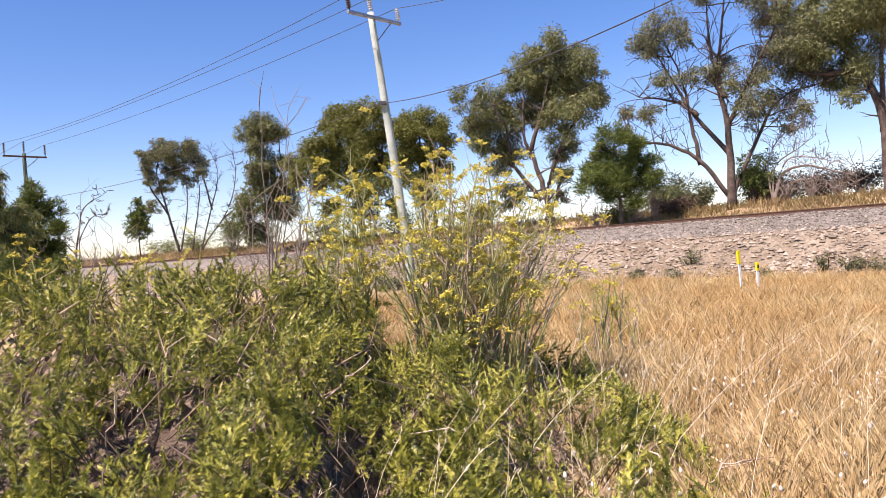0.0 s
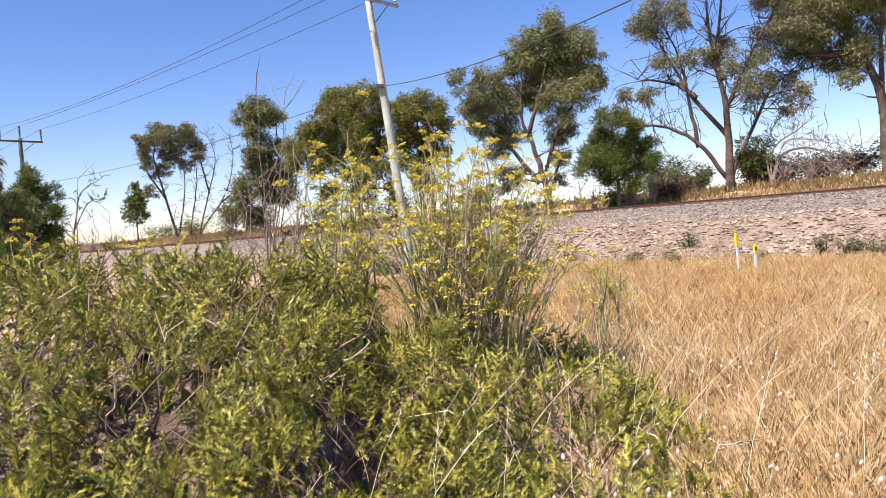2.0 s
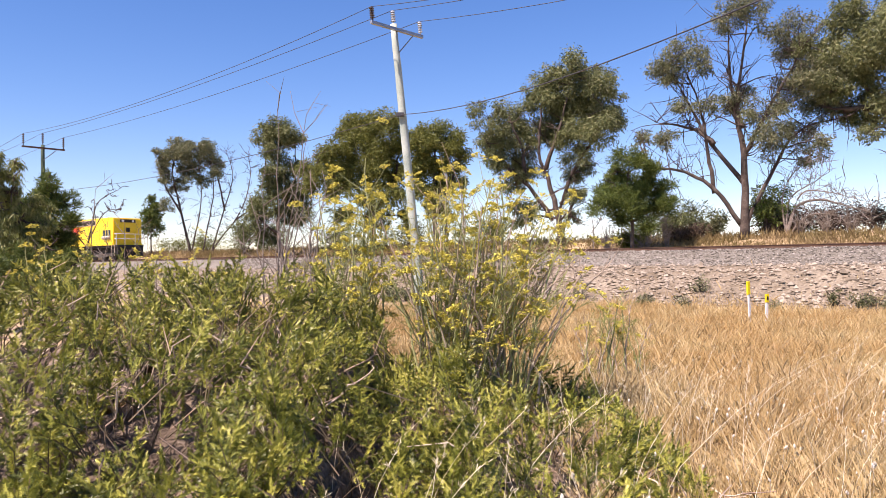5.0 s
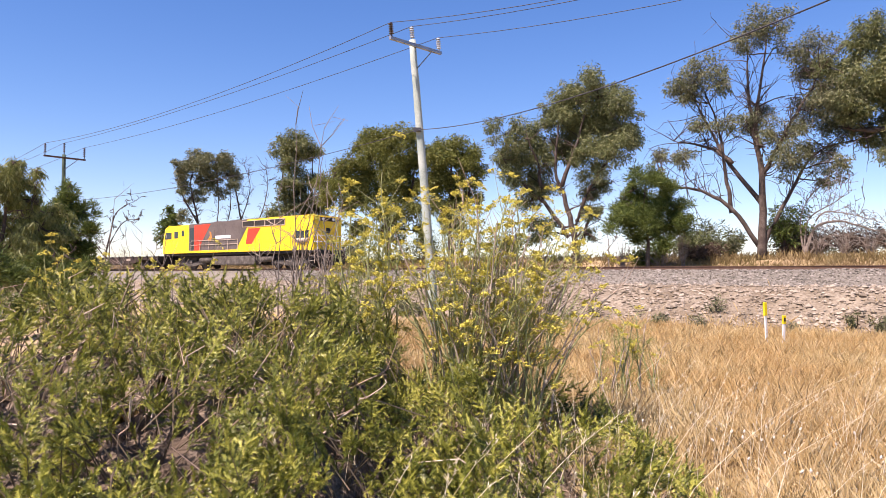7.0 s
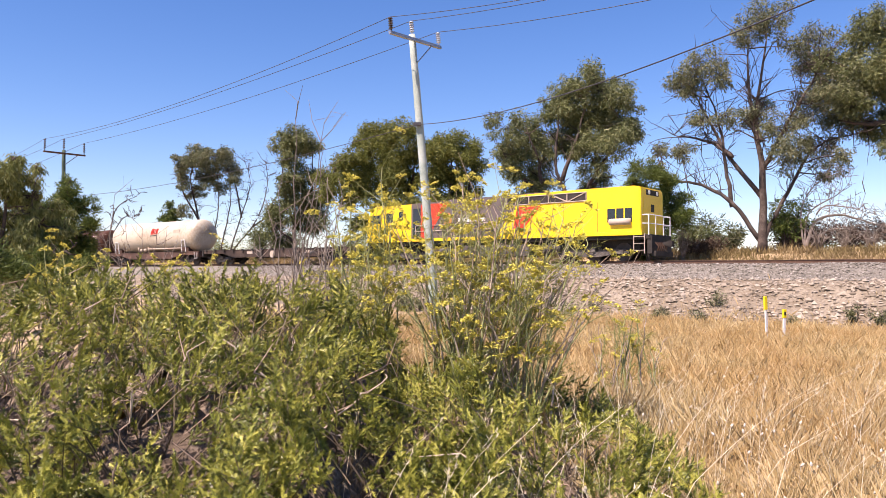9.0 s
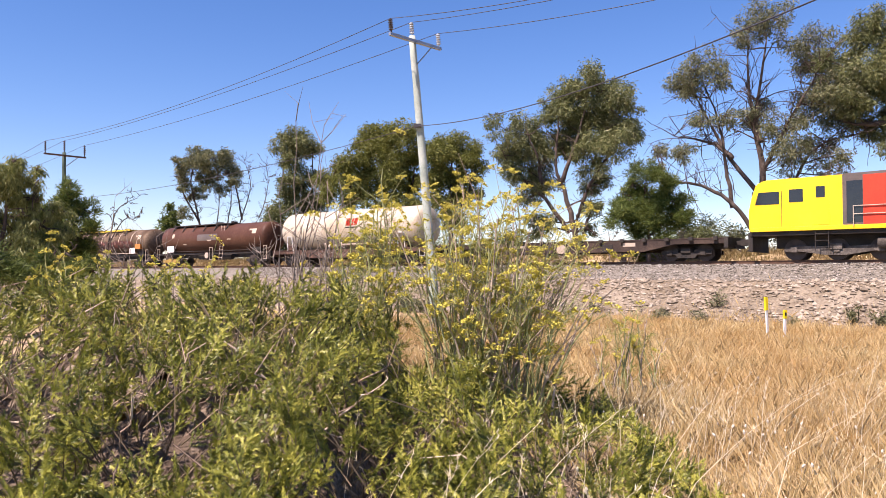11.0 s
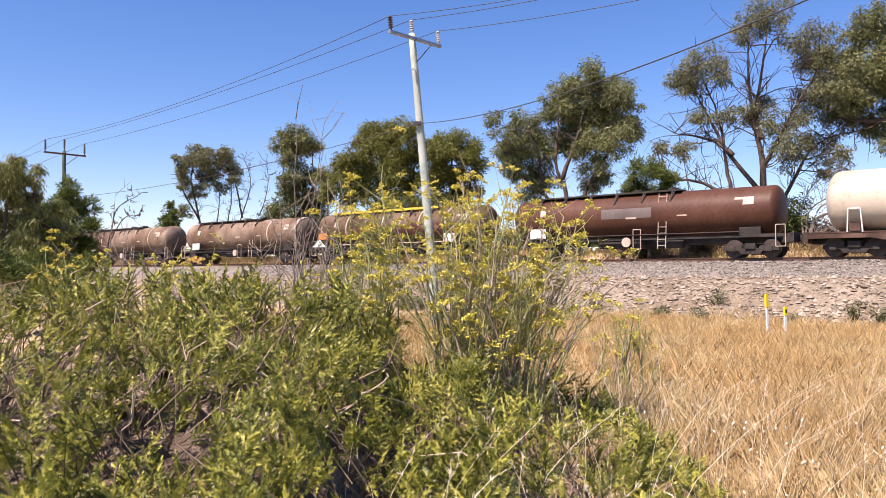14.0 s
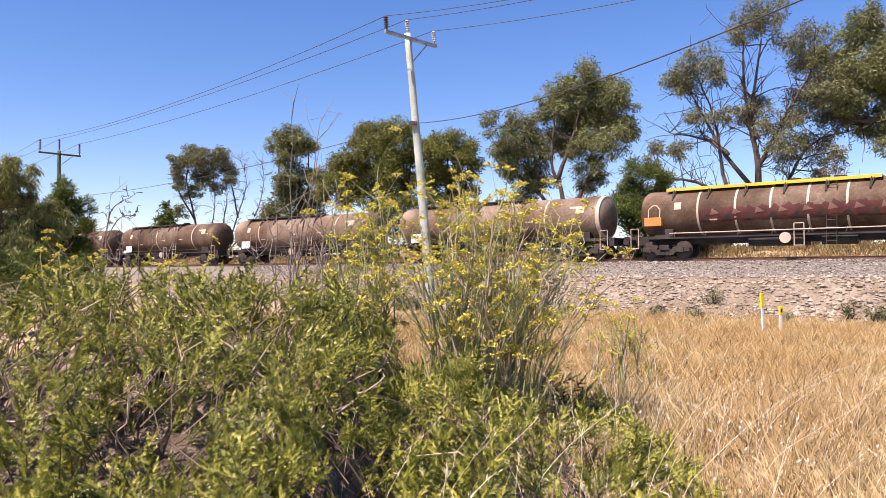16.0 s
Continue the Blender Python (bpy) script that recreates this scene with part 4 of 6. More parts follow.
def make_sprig(r, foot, way, length, step):
    """A brush of stiff needles set all round a straight stem and slanting forwards; the needles hang together on the stem."""
    n = max(6, int(length / step))
    along = np.linspace(0, 1, n + 1)
    u = unit(np.cross(way, [0.31, 0.77, 0.2]))
    w = np.cross(way, u)
    spine = foot + way * (along * length)[:, None] + (u * np.sin(along * 5)[:, None] + w * np.cos(along * 4)[:, None]) * 0.003
    v, f, base = [spine], [], n + 1
    for k in range(3):
        a = np.arange(n) * 2.4 + k * 2.094 + r.normal(0, 0.25, n)
        t = along[:-1]
        d = unit(np.cos(a)[:, None] * u + np.sin(a)[:, None] * w + way * (0.55 + 0.9 * t ** 3)[:, None])
        ln = 0.0225 * (1.05 - 0.45 * t ** 2) * (0.8 + 0.35 * r.random(n))
        v.append(spine[:-1] + d * ln[:, None])
        i = np.arange(n)
        f.append(np.stack([i, i + 1, base + i], -1))
        base += n
    return np.concatenate(v), np.concatenate(f)


def make_shoot(r, step, length):
    """A branch tip along z: a leading brush and side brushes to both sides, as on a fir twig."""
    up = np.array([0, 0, 1.0])
    sprigs = [make_sprig(r, up * length * 0.45, unit(up + r.normal(0, 0.1, 3)), length * 0.55, step)]
    turn = r.uniform(0, 6.28)
    for k in range(9):
        h = length * (0.05 + 0.08 * k)
        a = turn + (k % 2) * math.pi + r.normal(0, 0.55)
        side = unit(np.array([math.cos(a) * 0.95, math.sin(a) * 0.95, 0.75 + 0.2 * r.random()]))
        sprigs.append(make_sprig(r, up * h, side, length * (0.42 - 0.03 * k) * (0.75 + 0.4 * r.random()), step))
    vs, fs, n = [], [], 0
    for v, f in sprigs:
        vs.append(v)
        fs.append(f + n)
        n += len(v)
    return np.concatenate(vs), np.concatenate(fs)


def needle_shrub(label, x0, x1, count, seed, y0=1.9, y1=8.6):
    r = np.random.default_rng(seed)
    cx = (x0 + x1) / 2
    root = thing("needle_shrub", Matrix.Translation((cx, 5.5, 0)), label, "shrub", "green needle shrubs")
    off = np.array([cx, 5.5, 0])
    forms = [make_shoot(r, 0.0066, 0.30) for _ in range(4)] + [make_shoot(r, 0.0088, 0.32) for _ in range(4)]
    green, stems, wood, litter = Geo(), Geo(), Geo(), Geo()
    # places on the rounded top surface, and some below it
    x = r.uniform(x0 - 0.12, x1 + 0.12, count)
    y = y0 + (y1 - y0) * r.random(count) ** 1.35
    lump = np.array([noise.noise((a * 1.7, b * 1.7, 3)) * 0.34 + noise.noise((a * 4, b * 4, 9)) * 0.2 for a, b in zip(x, y)])
    top = shrub_top(x, y)
    depth = r.random(count) ** 1.1 * 0.46 + 0.13
    z = np.maximum(top + lump * np.minimum(1, top / 0.5) - depth * np.minimum(1, top), 0.02)
    ok = top > 0.08
    x, y, z = x[ok], y[ok], z[ok]
    p = np.stack([x, y, z], -1)
    n = len(p)
    # shoots lean outwards, in sprays that run the same way
    ang = np.array([noise.noise((a * 0.8, b * 0.8, 21)) for a, b in zip(x, y)]) * 9
    tilt = np.abs(r.normal(1.05, 0.5, n))
    d = unit(np.stack([np.cos(ang) * tilt, np.sin(ang) * tilt - 0.2, np.ones(n)], -1) + r.normal(0, 0.22, (n, 3)))
    u = unit(np.cross(d, r.normal(size=(n, 3))))
    w = np.cross(d, u)
    k = 0.6 + 0.6 * r.random(n)
    form = np.where(y < 5.2, r.integers(0, 4, n), r.integers(4, 8, n))
    for i, (v, f) in enumerate(forms):
        j = form == i
        if not j.any():
            continue
        vv = p[j][:, None] + k[j][:, None, None] * (v[None, :, :1] * u[j][:, None] + v[None, :, 1:2] * w[j][:, None] + v[None, :, 2:] * d[j][:, None])
        green.add(vv - off, f[None] + (np.arange(j.sum()) * len(v))[:, None, None])
    # a stem through each shoot and down into the bush
    for a, way, kk in zip(p - off, d, k):
        foot = a - way * r.uniform(0.15, 0.4) + [r.normal(0, 0.04), r.normal(0, 0.04), -0.05]
        stems.tube([foot, a, a + way * 0.2 * kk], [0.005, 0.0035, 0.002], 3, False)
    # bare dead branches, pale and forked
    for _ in range(int((x1 - x0) * 40)):
        bx, by = r.uniform(x0, x1), y0 + 0.3 + (y1 - y0 - 1.1) * r.random() ** 1.3
        h = float(shrub_top(bx, by))
        if h < 0.2:
            continue
        a0 = np.array([bx, by, max(0.02, h - 0.6)]) - off
        e = a0 + unit(r.normal(size=3) * [1, 1, 0.5] + [0, -0.3, 0.75]) * (0.3 + 0.45 * r.random())
        e[2] = min(e[2], h + 0.08)
        path = crooked([a0, (a0 + e) / 2 + r.normal(size=3) * 0.08, e], 4, 0.014, r)
        wood.tube(path, np.linspace(0.0075, 0.0028, len(path)), 5)
        for _ in range(3):
            s0 = path[r.integers(2, len(path))]
            wood.tube([s0, s0 + unit(r.normal(size=3) + [0, 0, 0.5]) * r.uniform(0.1, 0.28)], [0.005, 0.002], 4)
    # dead thatch inside; its dark tone stands for shade between the shoots
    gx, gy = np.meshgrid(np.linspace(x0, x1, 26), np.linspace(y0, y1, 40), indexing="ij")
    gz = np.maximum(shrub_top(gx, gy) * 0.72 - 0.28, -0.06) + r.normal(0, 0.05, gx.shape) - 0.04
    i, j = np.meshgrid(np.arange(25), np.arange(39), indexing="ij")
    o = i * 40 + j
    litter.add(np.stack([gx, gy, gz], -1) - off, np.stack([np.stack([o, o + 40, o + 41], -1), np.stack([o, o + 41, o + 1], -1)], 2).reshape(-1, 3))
    tagged(green.part("foliage", M["needle"], root), kind="stuff")
    tagged(stems.part("stem_mass", M["green_stem"], root, "brown leafy stems"), kind="stuff")
    tagged(wood.part("twig_mass", M["twig"], root, "pale dry twigs"), kind="stuff")
    litter.part("thatch", M["litter"], root, "dead inner thatch, toned dark for shade")


SHRUB = "spreading green needle-leaved shrub with pale dry twigs"
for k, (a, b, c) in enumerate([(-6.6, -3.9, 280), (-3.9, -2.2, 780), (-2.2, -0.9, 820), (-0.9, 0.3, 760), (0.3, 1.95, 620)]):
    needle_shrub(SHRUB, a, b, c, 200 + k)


# ---- fennel ----
def fennel(label, x, y, stems, height, spread, seed, lean=(0, 0), dry=0.35, heads=1.0):
    """A stand of fennel: ribbed stalks from one crown, side stalks, flat yellow flower heads and thready leaves."""
    r = np.random.default_rng(seed)
    root = thing("fennel_plant", Matrix.Translation((x, y, float(ground_z(x, y)) - 0.02)), label, "fennel", "fennel plants")
    for _ in range(stems):
        old = r.random() < dry
        h = height * (0.6 + 0.4 * r.random())
        a = r.uniform(0, 6.28)
        out = spread * r.random() ** 0.7
        foot = np.array([r.normal(0, 0.1), r.normal(0, 0.1), 0])
        tip = np.array([math.cos(a) * out + lean[0], math.sin(a) * out * 0.6 + lean[1], h])
        path = crooked([foot, foot * 0.5 + tip * [0.35, 0.35, 0.5], tip], 6, 0.012, r)
        g, lf, blooms = Geo(), Geo(), []
        g.tube(path, np.linspace(0.012 + 0.006 * r.random(), 0.005, len(path)), 6)
        ends = [path[-1]]
        for i in range(len(path) // 2, len(path)):
            if r.random() < 0.75:
                side = unit(np.array([r.normal(), r.normal(), 1.1]))
                e = path[i] + side * h * (0.08 + 0.12 * r.random())
                g.tube([path[i], (path[i] + e) / 2 + np.array([0, 0, -0.01]), e], [0.004, 0.003, 0.002], 4)
                ends.append(e)
        for e in ends:
            if r.random() > heads or (old and r.random() < 0.75):
                continue
            fl = Geo()
            blooms.append(fl)
            m = r.integers(14, 24)
            rad = 0.045 + 0.06 * r.random()
            tip_lean = r.normal(0, 0.5)
            th, rr = r.uniform(0, 6.28, m), rad * np.sqrt(r.random(m))
            top = e + np.stack([np.cos(th) * rr, np.sin(th) * rr, 0.05 - rr * rr * 6 + tip_lean * np.cos(th) * rr + r.normal(0, 0.006, m)], -1)
            points, faces, base = [e[None]], [], 1
            for _ in range(3):
                k = r.integers(0, m, m)
                c = top[k] + r.normal(0, 0.008, (m, 3)) * [1, 1, 0.5]
                w = unit(r.normal(size=(m, 3)) * [1, 1, 0.25]) * 0.012
                u = unit(np.cross(w, r.normal(size=(m, 3)) * 0.7 + [0, 0, 1.0])) * 0.012
                points.append(np.stack([c - w, c + u, c + w, c - u, c - w + u * 0.25], 1).reshape(-1, 3))
                i = base + np.arange(m)[:, None] * 5
                faces.append(np.concatenate([i + [[0, 1, 2]], i + [[0, 2, 3]], np.concatenate([i * 0, i, i + 4], 1)], 1).reshape(-1, 3))
                base += m * 5
            fl.add(np.concatenate(points), np.concatenate(faces))
        if not old:
            for _ in range(10):
                i = r.integers(len(path) // 3, len(path) - 1)
                d = unit(np.array([r.normal(), r.normal(), 0.6]))
                m = 26
                base = path[i] + d * (r.random(m) * 0.26)[:, None]
                lf.blades(base, unit(d + r.normal(0, 0.6, (m, 3))), np.full(m, 0.09), np.full(m, 0.004), unit(r.normal(size=(m, 3))))
        st = g.part("stalk", M["fennel_dry" if old else "fennel_stem"], root, "pale dry stalk" if old else "green stalk")
        for fl in blooms:
            fl.part("flower_head", M["flower"], st)
        if lf.n:
            lf.part("fronds", M["fennel_leaf"], st)


FENNEL = "tall flowering fennel with yellow heads among dry stalks"
for k, (x, y, n, h, sp, lean, dry) in enumerate([
        (-0.6, 7.9, 12, 2.95, 0.32, (0.0, 0), 0.2), (-0.95, 8.3, 9, 2.6, 0.3, (-0.05, 0), 0.3), (-0.75, 7.6, 8, 2.2, 0.35, (0, 0), 0.2), (0.1, 7.6, 24, 2.55, 0.85, (0.1, 0), 0.35),
        (0.35, 7.4, 26, 2.35, 0.95, (0.2, 0), 0.4), (0.6, 7.8, 24, 2.85, 0.8, (0.15, 0), 0.4), (0.75, 7.4, 20, 2.3, 0.95, (0.3, 0), 0.5), (0.2, 8.3, 14, 2.8, 0.4, (0, 0), 0.35)]):
    fennel(FENNEL, x, y, n, h, sp, 300 + k, lean, dry, 0.65)
for k, (x, y, n, h) in enumerate([(2.3, 10.0, 5, 1.35), (2.6, 10.6, 5, 1.5), (2.0, 9.4, 4, 1.2), (3.0, 11.0, 3, 1.2)]):
    fennel("slender fennel with small yellow heads in the dry grass", x, y, n, h, 0.3, 330 + k, (0, 0), 0.4, 0.3)
for k, (x, y, n, h) in enumerate([(-3.4, 9.6, 5, 1.95), (-2.8, 10.2, 6, 1.95), (-4.4, 10.5, 5, 2.05), (-2.2, 9.8, 5, 1.9), (-5.4, 11.0, 5, 2.1), (-1.6, 9.6, 4, 2.0), (-1.25, 9.2, 5, 2.2)]):
    fennel("fennel with yellow heads behind the green shrub", x, y, n, h, 0.35, 350 + k, (0, 0), 0.3)


# ---- bare dead shrubs behind the green one ----
def dead_shrub(label, x, y, stems, seed):
    r = np.random.default_rng(seed)
    z0 = float(ground_z(x, y))
    root = thing("dead_shrub", Matrix.Translation((x, y, z0)), label, "dead shrub")
    for dx, dz, rad in stems:
        g = Geo()
        tip = np.array([dx, r.normal(0, 0.2), dz])
        path = crooked([[r.normal(0, 0.08), r.normal(0, 0.08), 0], tip * [0.35, 0.5, 0.45] + [r.normal(0, 0.05), 0, 0], tip], 6, 0.018, r)
        g.tube(path, np.linspace(rad, 0.003, len(path)), 6)
        for _ in range(7):
            a = path[r.integers(4, len(path))]
            e = a + unit(np.array([r.normal(), r.normal() * 0.6, 1.0])) * dz * (0.06 + 0.16 * r.random())
            g.tube([a, (a + e) / 2 + r.normal(0, 0.02, 3), e], [0.006, 0.004, 0.002], 4)
            f = (a + e) / 2
            g.tube([f, f + unit(r.normal(size=3) + [0, 0, 0.7]) * dz * 0.07], [0.003, 0.0015], 3)
        g.part("stem", M["dead_wood"], root)


dead_shrub("bare grey dead shrub with tall thin stems", -1.75, 9.0, [(0.05, 3.75, 0.014), (0.4, 3.45, 0.014), (-0.25, 2.3, 0.02), (0.1, 2.3, 0.022), (0.3, 2.6, 0.022), (0.45, 2.3, 0.02), (-0.4, 2.0, 0.016), (0.55, 2.7, 0.018), (0.2, 2.4, 0.02), (0.0, 2.2, 0.02), (0.65, 2.2, 0.016), (0.35, 2.9, 0.016), (-0.1, 2.6, 0.015), (0.5, 1.9, 0.018)], 400)
dead_shrub("bare grey-brown dead shrub beside the fennel", -1.35, 8.6, [(-0.3, 2.2, 0.02), (0.1, 2.5, 0.022), (0.3, 2.1, 0.02), (-0.15, 1.9, 0.018), (0.2, 2.8, 0.016), (0.4, 1.7, 0.016), (-0.5, 1.9, 0.016), (0.0, 2.0, 0.02)], 405)
dead_shrub("thin bare dead sapling with crooked branches", -7.0, 16.0, [(0.25, 3.4, 0.03), (-0.1, 2.6, 0.02), (0.5, 2.4, 0.02)], 401)
dead_shrub("bare grey dead bush with fine twigs", -5.9, 15.0, [(0.3, 2.5, 0.012), (-0.3, 2.4, 0.012), (0.1, 2.6, 0.012), (0.5, 2.3, 0.012), (-0.5, 2.2, 0.012), (0.7, 2.2, 0.01)], 402)


# ---- long straw stalks standing out in front of the shrubs ----
def long_stalks():
    r = np.random.default_rng(77)
    g = Geo()
    for k in range(120):
        x, y = (r.uniform(-0.9, 0.9), r.uniform(3.0, 4.6)) if k < 24 else (r.uniform(1.0, 4.5), r.uniform(3.6, 7.5))
        h = r.uniform(0.6, 1.0)
        lean = r.normal(0.25, 0.3)
        path = crooked([[x, y, -0.02], [x + lean * 0.3 * h, y, h * 0.55], [x + lean * h, y + r.normal(0, 0.1), h * 0.97]], 5, 0.004, r)
        g.tube(path, np.linspace(0.0022, 0.001, len(path)), 4)
        n = 16
        i = r.integers(len(path) - 3, len(path), n)
        g.blades(path[i] + r.normal(0, 0.004, (n, 3)), unit(r.normal(0, 0.5, (n, 3)) + [lean, 0, 1.0]), np.full(n, 0.03), np.full(n, 0.004), unit(r.normal(size=(n, 3))))
    tagged(g.part("straw_stalks", M["pale_straw"]), "long pale straw stalks with thin seed heads", "grass", kind="stuff")


long_stalks()


# ---- the train: lengths run back from the loco's front; x forwards, y away from the camera, z up from the rail ----
SPEED, FRONT_AT_9 = 12.43, -16.4


def train_pose(front, t, back):
    return Matrix.Translation(sq(front + SPEED * (t - 9) - back, TRACK_Q, RAIL_Z)) @ Matrix.Rotation(-AZ, 4, "Z")


ROLLING, WHEELS = [], []


def vehicle(name, label, back, category):
    ob = thing(name, train_pose(FRONT_AT_9, 0, back), label, category, "vehicles of the freight train")
    ROLLING.append((ob, back))
    return ob


def wheelset_mesh(r):
    bm = bmesh.new()
    for s in (-1, 1):
        add_cyl(bm, (0, s * 0.48, 0), (0, s * 0.60, 0), r, seg=24)
        add_cyl(bm, (0, s * 0.45, 0), (0, s * 0.49, 0), r + 0.028, seg=24)
        add_cyl(bm, (0, s * 0.60, 0), (0, s * 0.68, 0), r * 0.34, seg=10)
        for k in range(4):
            a = k * math.pi / 2
            add_cyl(bm, (math.cos(a) * r * 0.62, s * 0.598, math.sin(a) * r * 0.62), (math.cos(a) * r * 0.62, s * 0.606, math.sin(a) * r * 0.62), r * 0.12, seg=6)
    add_cyl(bm, (0, -0.48, 0), (0, 0.48, 0), 0.075, seg=8)
    me = bpy.data.meshes.new("wheelset")
    bm.to_mesh(me)
    bm.free()
    me.materials.append(M["wheel"])
    return me


WHEEL_SMALL, WHEEL_BIG = wheelset_mesh(0.42), wheelset_mesh(0.48)


def bogie(parent, x, axles, r, mat, wheel_me):
    span_ = axles[-1] - axles[0]
    bm = bmesh.new()
    for s in (-1, 1):
        y = s * 0.82
        bm2 = prism([(-span_ / 2 - 0.42, r + 0.10), (-span_ / 2 - 0.42, r - 0.08), (-span_ / 2 + 0.3, r - 0.1), (-0.45, r - 0.26), (0.45, r - 0.26), (span_ / 2 - 0.3, r - 0.1), (span_ / 2 + 0.42, r - 0.08), (span_ / 2 + 0.42, r + 0.10), (span_ / 2 - 0.3, r + 0.17), (0.4, r + 0.12), (0.4, r + 0.02), (-0.4, r + 0.02), (-0.4, r + 0.12), (-span_ / 2 + 0.3, r + 0.17)], y - 0.05, y + 0.05)
        tmp = bpy.data.meshes.new("tmp")
        bm2.to_mesh(tmp)
        bm2.free()
        bm.from_mesh(tmp)
        bpy.data.meshes.remove(tmp)
        for a in axles:
            add_box(bm, (a - 0.14, y - 0.10, r - 0.13), (a + 0.14, y + 0.10, r + 0.13), 0.03)
        for k in (-0.22, 0, 0.22):
            add_cyl(bm, (k, y, r - 0.18), (k, y, r + 0.10), 0.07, seg=10)
    add_box(bm, (-0.25, -0.95, r - 0.02), (0.25, 0.95, r + 0.25), 0.03)
    ob = part("bogie", bm, mat, parent)
    ob.location = (x, 0, 0)
    for a in axles:
        w = new("wheelset", wheel_me)
        w.parent = ob
        w.location = (a, 0, r)
        WHEELS.append((w, a, r))
    return ob


def coupler(parent, x, d):
    bm = box((min(x, x + d * 0.55), -0.09, 0.78), (max(x, x + d * 0.55), 0.09, 0.98), 0.03)
    add_box(bm, (x + d * 0.45 - 0.12, -0.16, 0.72), (x + d * 0.45 + 0.12, 0.16, 1.04), 0.04)
    part("coupler", bm, M["black"], parent)
    bm = add_cyl(bmesh.new(), (x, -0.35, 0.75), (x + d * 0.4, -0.28, 0.45), 0.025, seg=6)
    part("brake_hose", bm, M["black"], parent)


def bar(name, pts, r, mat, parent, label=""):
    g = Geo()
    for a, b in zip(pts, pts[1:]):
        g.tube([a, b], r, 6)
    return g.part(name, M[mat], parent, label)


def ladder(parent, x, y, z0, z1, mat="hoop", w=0.4, y_top=None):
    g = Geo()
    y1 = y if y_top is None else y_top
    for k in (-1, 1):
        g.tube([(x + k * w / 2, y, z0), (x + k * w / 2, y1, z1)], 0.022, 5)
    n = max(2, int((z1 - z0) / 0.3))
    for i in range(n):
        t = (i + 0.5) / n
        g.tube([(x - w / 2, y + (y1 - y) * t, z0 + (z1 - z0) * t), (x + w / 2, y + (y1 - y) * t, z0 + (z1 - z0) * t)], 0.018, 5)
    g.part("ladder", M[mat], parent)


def dome_profile(x0, x1, r, cap=0.42):
    p = []
    for i in range(9):
        a = i / 8 * math.pi / 2
        p.append((x0 + cap * (1 - math.cos(a)), max(0.02, r * math.sin(a) ** 0.85)))
    body = [(x0 + cap + (x1 - x0 - 2 * cap) * i / 10, r) for i in range(1, 10)]
    tail = [(x1 - (x - x0), q) for x, q in p[::-1]]
    return p + body + tail


